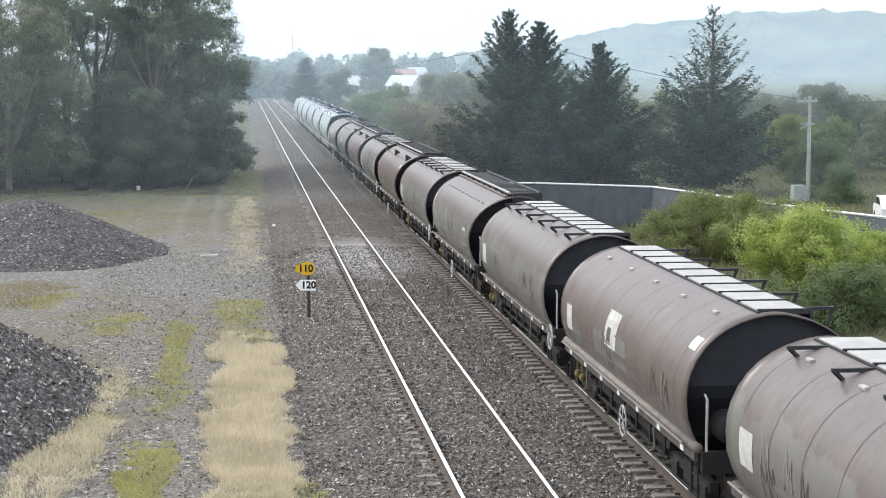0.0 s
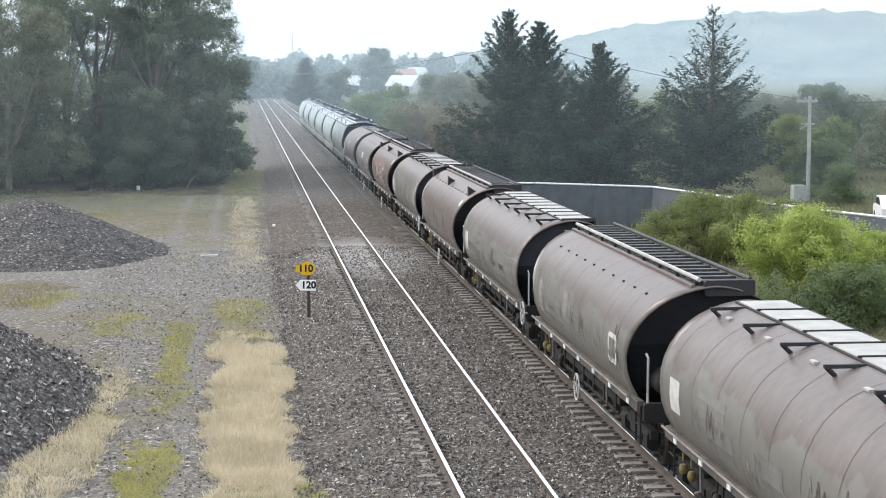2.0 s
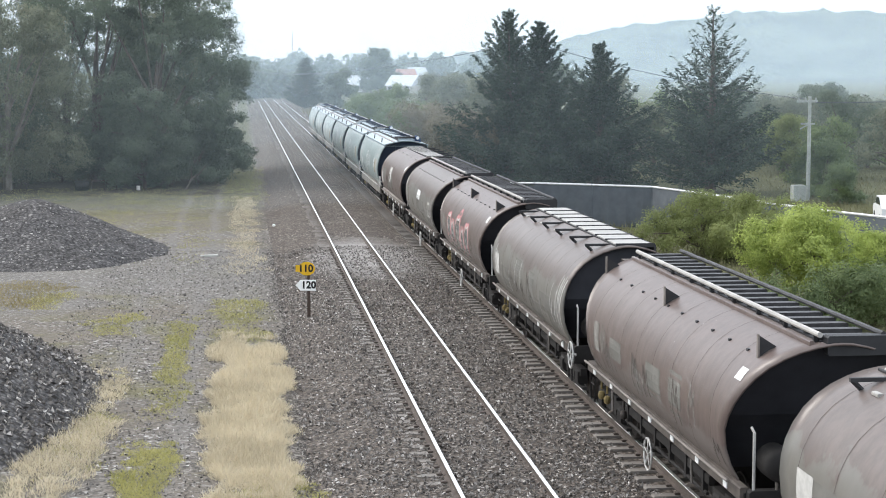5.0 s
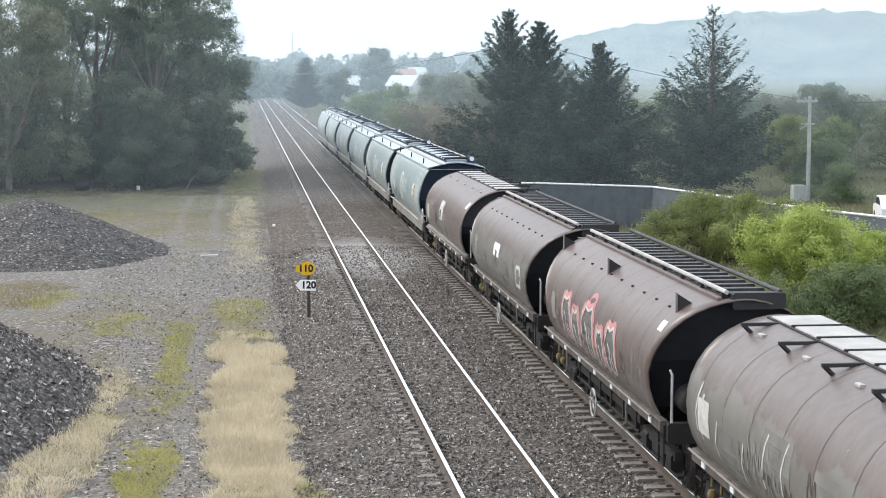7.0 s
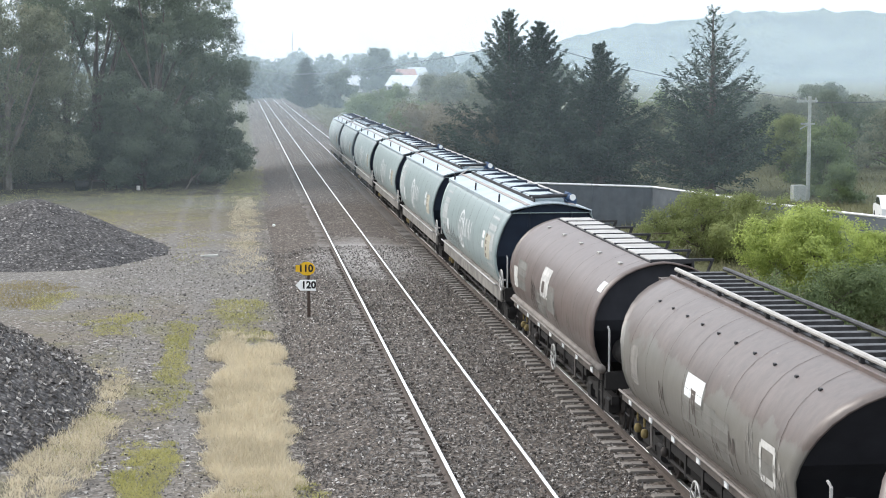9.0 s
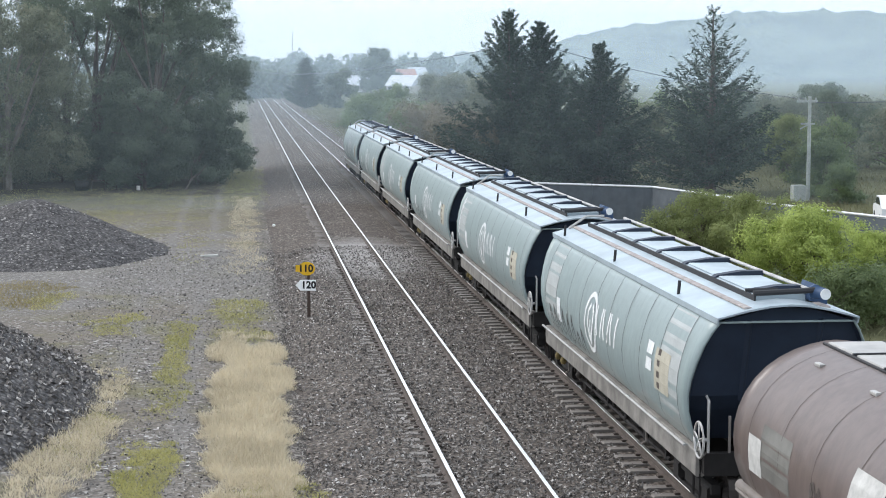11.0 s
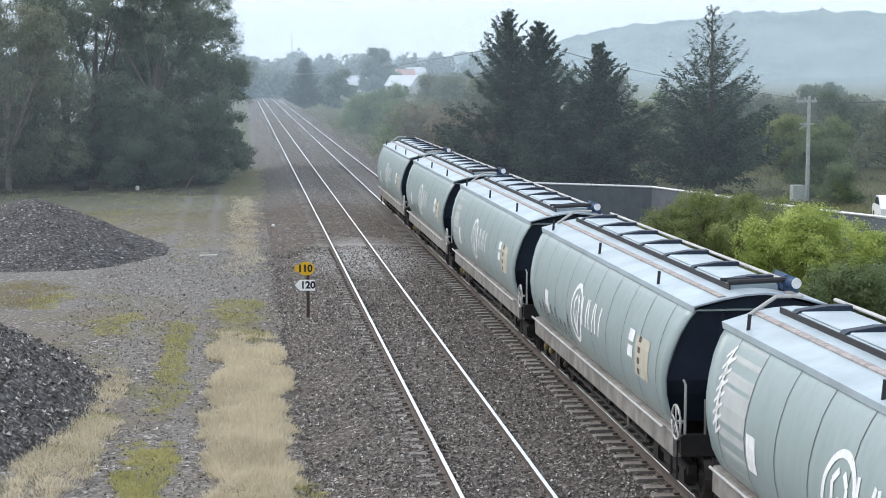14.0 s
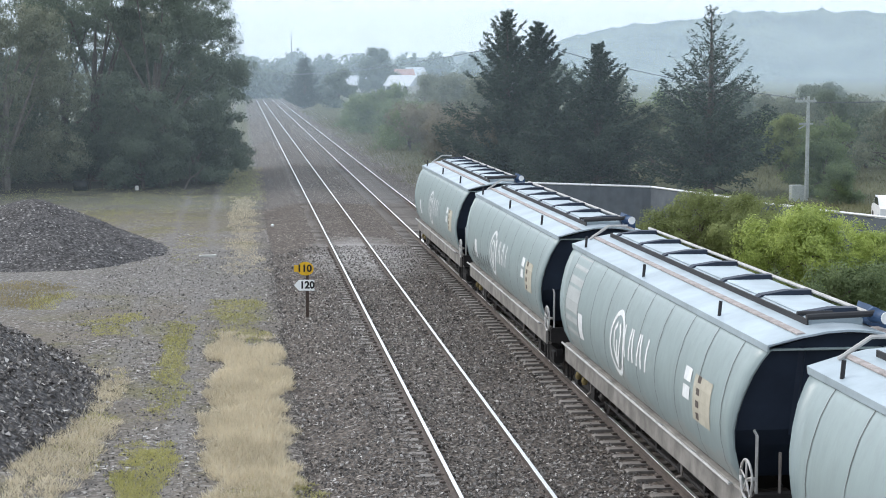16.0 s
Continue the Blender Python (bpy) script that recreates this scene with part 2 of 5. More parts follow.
def build_bed():
    g = Geo()
    xs = list(np.arange(1.1, 10.9, 0.14))
    ys = list(np.arange(-12, 24, 3.0)) + list(np.arange(24, 75, 0.22)) + list(np.arange(75, 140, 0.9)) + list(np.arange(140, 420, 14.0))
    for y in ys:
        for x in xs:
            toe = 0.15 * noise.noise(Vector((1.7, y * 0.5, 0)))
            z = bed_height(x + toe * (x < 2.6)) + 0.022 * noise.noise(Vector((x * 5, y * 5, 3))) + 0.02 * noise.noise(Vector((x, y, 7)))
            g.v.append((x, y, z))
    n = len(xs)
    g.f = [(j * n + i, j * n + i + 1, (j + 1) * n + i + 1, (j + 1) * n + i) for j in range(len(ys) - 1) for i in range(n - 1)]
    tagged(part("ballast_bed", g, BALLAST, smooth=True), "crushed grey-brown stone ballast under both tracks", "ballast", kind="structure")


def rail_profile(x, top):
    w, f = 0.036, 0.075
    return [(x - f, top - 0.165), (x + f, top - 0.165), (x + f, top - 0.152), (x + 0.012, top - 0.125), (x + 0.012, top - 0.045), (x + w, top - 0.033),
            (x + w, top - 0.006), (x - w, top - 0.006), (x - w, top - 0.033), (x - 0.012, top - 0.045), (x - 0.012, top - 0.125), (x - f, top - 0.152)]


def build_track(name, cx, label):
    track = tagged(empty(name, pose(cx, 0, 0)), label, "railway track", kind="structure")
    for s in (-1, 1):
        x = s * 0.753
        rail = part("rail", Geo().prism(rail_profile(x, 0), -12, 420), RAIL_SIDE, track)
        part("rail_head", Geo().prism([(x - 0.035, -0.006), (x + 0.035, -0.006), (x + 0.03, 0.0), (x - 0.03, 0.0)], -12, 420), RAIL_TOP, rail, "worn bright steel running surface")
    sl = Geo().prism([(-1.3, -0.34), (1.3, -0.34), (1.3, -0.185), (1.27, -0.165), (-1.27, -0.165), (-1.3, -0.185)], -0.115, 0.115).mesh("sleeper")
    sl.materials.append(SLEEPER)
    clip = Geo()
    for s in (-1, 1):
        for e in (-1, 1):
            clip.box(s * 0.753 + e * 0.12 - 0.05, s * 0.753 + e * 0.12 + 0.05, -0.06, 0.06, -0.166, -0.125, 0.012)
    clip = clip.mesh("rail_clips")
    clip.materials.append(RAIL_SIDE)
    rng = random.Random(5)
    far = Geo()
    for i in range(640):
        y = -11 + i * 0.6
        if 25 < y < 118:
            s = part("sleeper", sl, SLEEPER, track, at=pose(rng.uniform(-0.02, 0.02), y, rng.uniform(-0.012, 0.008), 0, 0, rng.uniform(-0.5, 0.5)))
            if y < 70:
                part("rail_clip", clip, RAIL_SIDE, s)
        else:
            far.box(-1.3, 1.3, y - 0.115, y + 0.115, -0.34, -0.17)
    tagged(part("distant_sleepers", far, SLEEPER, track), kind="stuff")
    return track


build_ground()
build_bed()
build_track("railway_track_near", TRACK_A, "empty railway track with bright worn rails and half-buried sleepers")
build_track("railway_track_train", TRACK_B, "railway track with concrete sleepers under the grain train")


# ---------- paints of the train ----------
def body_paint(name, base, worn, dust, streak, low):
    """Weathered wagon paint: dusty top, rubbed lower patches, upright streaks."""
    k = Nodes(name)
    c = k.mix(k.ramp(k.noise(0.9, 6, 0.65), [(0.35, (0, 0, 0)), (0.7, (0.8, 0.8, 0.8))]), base, dust)
    st = k.ramp(k.noise(1.0, 5, 0.7, (7.0, 7.0, 0.6)), [(0.42, (0, 0, 0)), (0.75, (0.8, 0.8, 0.8))])
    c = k.mix(st, c, streak)
    z = k.math("ADD", k.axis(2), k.math("MULTIPLY", k.noise(0.6, 5, 0.62), 2.0))
    lo = k.ramp(k.math("SUBTRACT", z, low), [(0.0, (0.8, 0.8, 0.8)), (0.07, (0.55, 0.55, 0.55)), (0.12, (0, 0, 0))])
    c = k.mix(lo, c, worn)
    sp = k.cells(2.6)
    c = k.mix(k.ramp(sp.outputs["Distance"], [(0.0, (0.7, 0.7, 0.7)), (0.05, (0, 0, 0))]), c, (0.4, 0.38, 0.36))
    k.colour(c)
    k.bump(k.math("ADD", k.noise(1.4, 2), k.math("MULTIPLY", k.noise(40, 2), 0.06)), 0.25, 0.05)
    return k.done(0.39, 0, 0.5)


BROWN = body_paint("dusty_brown_paint", (0.120, 0.089, 0.078), (0.160, 0.138, 0.125), (0.158, 0.121, 0.106), (0.083, 0.064, 0.057), 2.5)
BROWN_GREEN = body_paint("faded_brown_green_paint", (0.117, 0.091, 0.080), (0.165, 0.160, 0.141), (0.154, 0.121, 0.105), (0.077, 0.063, 0.056), 3.25)
GREYGREEN = body_paint("pale_grey_green_paint", (0.266, 0.325, 0.319), (0.285, 0.305, 0.288), (0.248, 0.307, 0.304), (0.220, 0.262, 0.259), 2.3)
ROOFBLUE = plain("pale_blue_grey_roof_paint", (0.37, 0.435, 0.47), 0.38, 0, 0.32, 1.1)
NAVY = plain("dark_navy_end_paint", (0.022, 0.032, 0.052), 0.55, 0, 0.3, 2)
ENDBLUE = plain("deep_blue_gear_paint", (0.035, 0.07, 0.14), 0.45, 0, 0.2, 4)
BLACK = plain("sooty_black_underframe", (0.020, 0.018, 0.017), 0.8, 0, 0.4, 5)
DARKEND = plain("sooty_dark_end_paint", (0.024, 0.025, 0.031), 0.7, 0, 0.4, 2)
SLATGREY = plain("dull_grey_roof_slat", (0.055, 0.054, 0.056), 0.5, 0.2, 0.5, 4)
BARBLACK = plain("black_roof_bar_paint", (0.03, 0.03, 0.032), 0.6, 0, 0.3, 6)
SEAM = plain("dark_seam_grime", (0.12, 0.12, 0.115), 0.8, 0, 0.3, 5)
SEAMB = plain("brown_seam_grime", (0.10, 0.083, 0.073), 0.8, 0, 0.3, 5)
PANELGREY = plain("pale_galvanised_roof_panel", (0.40, 0.385, 0.36), 0.5, 0.15, 0.3, 2.2)
SILLGREY = plain("dirty_pale_sill_paint", (0.225, 0.21, 0.19), 0.8, 0, 0.6, 2.2)
SILLBROWN = plain("dirty_brown_sill_paint", (0.10, 0.085, 0.075), 0.8, 0, 0.5, 3)
SKIRT = plain("worn_brown_skirt_pipe", (0.21, 0.185, 0.165), 0.6, 0, 0.4, 2.5)
PALEPIPE = plain("pale_worn_pipe", (0.45, 0.44, 0.42), 0.6, 0.1, 0.3, 6)
PALEPANEL = plain("pale_replaced_panel_paint", (0.40, 0.42, 0.41), 0.5, 0, 0.15, 2)
PATCH = plain("greenish_overpaint", (0.168, 0.162, 0.146), 0.5, 0, 0.35, 2)
WHITE = plain("faded_white_marking", (0.72, 0.73, 0.72), 0.6, 0, 0.18, 6)
SIGNPALE = plain("chalky_off_white_paint", (0.50, 0.49, 0.46), 0.7, 0, 0.35, 5)
PINK = plain("pink_spray_paint", (0.50, 0.24, 0.24), 0.7, 0, 0.3, 5)
TANMARK = plain("tan_stencil_panel", (0.42, 0.39, 0.31), 0.7, 0, 0.2, 4)
RUST = plain("rusty_seam", (0.36, 0.32, 0.30), 0.85, 0, 0.5, 7)
WHEELSTEEL = plain("oily_wheel_steel", (0.06, 0.052, 0.047), 0.6, 0.4, 0.4, 6)
TREAD = plain("bright_wheel_tread", (0.5, 0.5, 0.5), 0.35, 1.0, 0.1, 6)
YELLOWMARK = plain("yellow_brake_part", (0.21, 0.16, 0.065), 0.7, 0, 0.3, 8)

AWB_LEN, AWB_PITCH, TANK_LEN, SLAT_LEN, TANK_PITCH = 12.97, 15.52, 10.46, 9.80, 12.70
AWB_LEAN, SLAT_LEAN = 0.32, 0.62      # how far the ends lean outwards for each metre above the belly


def hopper_profile():
    """Half profile of the grey-green hopper, from sill to roof edge."""
    return [(1.20, 1.2), (1.33, 1.45), (1.40, 1.75), (1.42, 2.0), (1.40, 2.25), (1.34, 2.52), (1.25, 2.80), (1.14, 3.02), (1.04, 3.17)]


def tank_profile():
    """Half profile of the round brown hopper, from sill to crown."""
    return [(1.20, 1.18), (1.31, 1.38), (1.39, 1.62), (1.415, 1.9), (1.40, 2.12), (1.35, 2.32), (1.26, 2.52), (1.13, 2.71), (0.97, 2.87), (0.78, 3.00), (0.57, 3.10), (0.35, 3.17), (0.15, 3.21), (0, 3.22)]


def crown_z(x):
    """Height of the brown hopper's skin over a point x off the middle."""
    pr = tank_profile()[4:]
    return float(np.interp(abs(x), [p[0] for p in reversed(pr)], [p[1] for p in reversed(pr)]))


def reach(half, z, lean):
    """Half length of a body at the height z when its ends lean outwards."""
    return half + lean * max(0.0, z - 1.9)


def shell(prof, half, t=0.03, lean=0.0):
    """A sheet bent to the profile (both sides), open at the ends, with a thickness."""
    full = [(-x, z) for x, z in prof] + [(x, z) for x, z in reversed(prof) if x > 0.01]
    n = len(full)
    g = Geo()
    us = [-1, -0.93, -0.5, 0, 0.5, 0.93, 1]
    for s in (0, 1):
        for u in us:
            for x, z in full:
                d = Vector((x, 0, z - 2.2)).normalized() * (-t * s)
                g.v.append((x + d.x, u * reach(half, z, lean), z + d.z))
    m = len(us)
    for s in (0, 1):
        for j in range(m - 1):
            for i in range(n - 1):
                a = s * m * n + j * n + i
                q = (a, a + 1, a + n + 1, a + n)
                g.f.append(q if s else q[::-1])
    for j in (0, m - 1):
        for i in range(n - 1):
            a, b = j * n + i, m * n + j * n + i
            g.f.append((a, a + 1, b + 1, b))
    return g


def end_plate(prof, half, sgn, depth, low, lean=0.0):
    """The recessed sheet that closes one end and slopes inwards below."""
    full = [(-x * 0.975, z - 0.02) for x, z in prof] + [(x * 0.975, z - 0.02) for x, z in reversed(prof) if x > 0.01]
    g = Geo()
    n = len(full)
    for x, z in full:
        g.v.append((x, sgn * (reach(half, z, lean) - 0.02), z))
    for x, z in full:
        k = max(0.0, (low - z)) * 0.9
        g.v.append((x * 0.97, sgn * (reach(half, z, lean) - depth - k), z))
    h = n // 2
    g.f = [(i, i + 1, n + i + 1, n + i) for i in range(n - 1)]
    g.f += [(n + i, n + i + 1, 2 * n - 2 - i, 2 * n - 1 - i) for i in range(h) if i + 1 < n - 2 - i]
    return g


def strip(prof, y, w, proud=0.006):
    """A narrow band round the profile at y."""
    full = [(-x, z) for x, z in prof] + [(x, z) for x, z in reversed(prof) if x > 0.01]
    g = Geo()
    n = len(full)
    for dy in (-w / 2, w / 2):
        for x, z in full:
            d = Vector((x, 0, z - 2.2)).normalized() * proud
            g.v.append((x + d.x, y + dy, z + d.z))
    g.f = [(i, i + 1, n + i + 1, n + i) for i in range(n - 1)]
    return g


def side_x(prof, z):
    zs, xs = [p[1] for p in prof], [p[0] for p in prof]
    return float(np.interp(z, zs, xs))


def decal(prof, y0, y1, z0, z1, proud=0.008, n=4):
    """A painted patch on the side that faces -x, bent to the profile."""
    g = Geo()
    for i in range(n + 1):
        z = z0 + (z1 - z0) * i / n
        x = -side_x(prof, z) - proud
        g.v += [(x, y0, z), (x, y1, z)]
    g.f = [(2 * i, 2 * i + 1, 2 * i + 3, 2 * i + 2) for i in range(n)]
    return g


def stroke(g, prof, pts, w, proud=0.009):
    """A sprayed or painted line on the -x side; pts are (y, z)."""
    for (ya, za), (yb, zb) in zip(pts, pts[1:]):
        d = Vector((yb - ya, zb - za))
        if d.length < 1e-4:
            continue
        n = Vector((-d.y, d.x)).normalized() * w / 2
        steps = 3
        o = len(g.v)
        for i in range(steps + 1):
            y, z = ya + d.x * i / steps, za + d.y * i / steps
            for s in (-1, 1):
                zz = z + s * n.y
                g.v.append((-side_x(prof, zz) - proud, y + s * n.x, zz))
        g.f += [(o + 2 * i, o + 2 * i + 1, o + 2 * i + 3, o + 2 * i + 2) for i in range(steps)]
    return g


def make_bogie(parent, y):
    """A two-axle bogie; returns its wheelsets."""
    b = part("bogie", Geo(), BLACK, parent, at=pose(0, y, 0))
    g = Geo()
    for s in (-1, 1):
        x = s * 0.98
        g.prism([(x - 0.07, 0.38), (x + 0.07, 0.38), (x + 0.07, 0.72), (x - 0.07, 0.72)], -0.45, 0.45)
        for e in (-1, 1):
            g.prism([(x - 0.07, 0.5), (x + 0.07, 0.5), (x + 0.07, 0.66), (x - 0.07, 0.66)], *sorted((e * 0.45, e * 1.15)))
            g.box(x - 0.11, x + 0.11, e * 0.88 - 0.16, e * 0.88 + 0.16, 0.32, 0.6, 0.04)
        for j in (-0.2, 0.0, 0.2):
            g.tube([(x, j, 0.4), (x, j, 0.7)], 0.055, 8)
        g.box(x - 0.05, x + 0.05, -1.3, 1.3, 0.24, 0.30)
    g.box(-1.0, 1.0, -0.2, 0.2, 0.55, 0.8, 0.04)
    b.data = g.mesh("bogie")
    b.data.materials.append(BLACK)
    sets = []
    for e in (-1, 1):
        w = Geo()
        w.tube([(-0.95, 0, 0), (0.95, 0, 0)], 0.075, 10)
        for s in (-1, 1):
            m = Matrix.Translation((s * 0.75, 0, 0)) @ Matrix.Diagonal((s, 1, 1, 1))
            w.lathe([(0.08, 0.1), (0.16, 0.1), (0.2, 0.03), (0.38, 0.03), (0.40, 0.07), (0.45, 0.07), (0.455, -0.05), (0.48, -0.06), (0.48, -0.09), (0.38, -0.09), (0.2, -0.03), (0.08, -0.06)], m, 18)
            for j in range(3):
                a = j * 2.094
                w.box(s * 0.75 + s * 0.035 - 0.01, s * 0.75 + s * 0.035 + 0.01, -0.04, 0.04, 0.2, 0.3, 0, Matrix.Rotation(a, 4, "X"))
        ob = part("wheelset", w, WHEELSTEEL, b, "dark oily steel wheels on an axle", at=pose(0, e * 0.88, 0.455))
        sets.append(ob)
    return sets


def underframe(wag, half, sill_mat, tall, couple, wheel):
    """Sills, hopper chutes, bogies, couplers, brake gear and end fittings."""
    for s in (-1, 1):
        part("side_sill", Geo().box(s * 1.22 - 0.07, s * 1.22 + 0.07, -half - 0.1, half + 0.1, 1.18 - tall, 1.18, 0.02), sill_mat, wag)
        rail = Geo().tube([(s * 1.40, -half + 0.15, 1.22), (s * 1.40, half - 0.15, 1.22)], 0.022, 6)
        for i in range(7):
            y = -half + 0.4 + (2 * half - 0.8) * i / 6
            rail.tube([(s * 1.40, y, 1.22), (s * 1.26, y, 1.15)], 0.016, 5)
        part("handrail", rail, PALEPIPE if sill_mat is SILLGREY else SKIRT, wag, "worn pipe rail along the sill")
    part("centre_sill", Geo().box(-0.2, 0.2, -half - 0.75, half + 0.75, 0.82, 1.1, 0.03), BLACK, wag)
    for i in (-1, 0, 1):
        y = i * half * 0.34
        w = half * 0.165
        top, bot = (1.10, w), (0.80, w * 0.7)
        v = [(sx * (top[0] if k else bot[0]), y + sy * (w if k else w * 0.7), 1.16 if k else 0.30) for k in (0, 1) for sx, sy in ((-1, -1), (1, -1), (1, 1), (-1, 1))]
        f = [(0, 1, 2, 3), (7, 6, 5, 4), (0, 4, 5, 1), (1, 5, 6, 2), (2, 6, 7, 3), (3, 7, 4, 0)]
        chute = part("discharge_chute", Geo().add(v, f), BLACK, wag)
        part("chute_door", Geo().box(-0.86, 0.86, y - w * 0.75, y + w * 0.75, 0.22, 0.31, 0.02), WHEELSTEEL, chute)
    for s in (-1, 1):
        rig = Geo().box(s * 1.02 - 0.05, s * 1.02 + 0.05, -half + 2.3, half - 2.3, 0.62, 0.78, 0.02)
        rig.tube([(s * 1.06, -half + 2.4, 0.48), (s * 1.06, half - 2.4, 0.48)], 0.03, 6)
        for i in range(6):
            y = -half + 2.6 + i * (2 * half - 5.2) / 5
            rig.box(s * 1.05 - 0.04, s * 1.05 + 0.04, y - 0.05, y + 0.05, 0.44, 1.1)
        part("brake_rigging", rig, BLACK, wag)
    for e in (-1, 1):
        ye = e * (half + 0.1)
        part("headstock", Geo().box(-1.2, 1.2, *sorted((ye, ye + e * 0.16)), 0.82, 1.16, 0.03), BLACK, wag)
        co = Geo().box(-0.09, 0.09, *sorted((ye, e * couple / 2)), 0.86, 1.02, 0.03)
        co.box(-0.17, 0.17, *sorted((e * (couple / 2 - 0.26), e * (couple / 2 - 0.01))), 0.78, 1.1, 0.05)
        part("coupler", co, WHEELSTEEL, wag)
        for s in (-1, 1):
            st = Geo()
            st.tube([(s * 1.22, ye, 1.1), (s * 1.22, ye, 0.42), (s * 1.22, ye - e * 0.36, 0.42), (s * 1.22, ye - e * 0.36, 1.1)], 0.02, 6)
            st.tube([(s * 1.22, ye, 0.74), (s * 1.22, ye - e * 0.36, 0.74)], 0.016, 5)
            part("end_step", st, BLACK, wag)
            gr = Geo().tube([(s * 1.12, ye + e * 0.08, 1.1), (s * 1.12, ye + e * 0.08, 1.95), (s * 1.12, ye - e * 0.05, 2.0)], 0.022, 6)
            part("end_grab_iron", gr, PALEPIPE if s < 0 else BLACK, wag)
            part("end_grab_iron", Geo().tube([(s * 0.80, ye + e * 0.1, 1.0), (s * 0.80, ye + e * 0.1, 1.72)], 0.022, 6), SKIRT, wag)
        hose = Geo().tube([(-0.35, ye + e * 0.15, 0.85), (-0.35, ye + e * 0.35, 0.62), (-0.3, ye + e * 0.55, 0.5), (-0.2, ye + e * 0.7, 0.6)], 0.03, 6)
        part("brake_hose", hose, BLACK, wag)
    # hand brake wheel, upright beside the frame
    g = Geo()
    c = Vector((-1.30, *wheel))
    ring = [c + Vector((0, 0.27 * math.cos(a), 0.27 * math.sin(a))) for a in [2 * math.pi * i / 18 for i in range(19)]]
    g.tube(ring, 0.02, 6)
    for i in range(5):
        a = 2 * math.pi * i / 5 + 0.3
        g.tube([c, c + Vector((0, 0.27 * math.cos(a), 0.27 * math.sin(a)))], 0.014, 5)
    g.tube([c, c + Vector((0.12, 0, 0))], 0.03, 8)
    part("hand_brake_wheel", g, PALEPIPE, wag, "pale spoked hand brake wheel", smooth=True)
    cyl = Geo().lathe([(0.0, -0.3), (0.17, -0.3), (0.19, -0.24), (0.19, 0.24), (0.17, 0.3), (0.0, 0.3)], pose(-0.85, half * 0.17, 0.82, 0, 0, 90), 14)
    part("air_reservoir", cyl, WHEELSTEEL, wag, smooth=True)
    for j, y in enumerate((half * 0.52, half * 0.80, half * 0.90)):
        br = Geo().tube([(-1.14, y, 1.05), (-1.14, y, 0.72)], 0.022, 6)
        br.lathe([(0.0, -0.09), (0.05, -0.07), (0.07, -0.02), (0.07, 0.02), (0.05, 0.07), (0.0, 0.09)], pose(-1.14, y, 0.6, 0, 90, 0), 12)
        part("brake_valve", br, YELLOWMARK if j > 0 else WHEELSTEEL, wag, "ochre rounded brake valve" if j > 0 else "")
    for y in (-half * 0.45, half * 0.66):
        part("hanging_rod", Geo().tube([(-1.2, y, 1.0), (-1.2, y - 0.05, 0.55), (-1.2, y + 0.25, 0.45)], 0.025, 5), SKIRT, wag, "worn brake rod")
    for e in (-1, 1):
        make_bogie(wag, e * (half - 1.0))


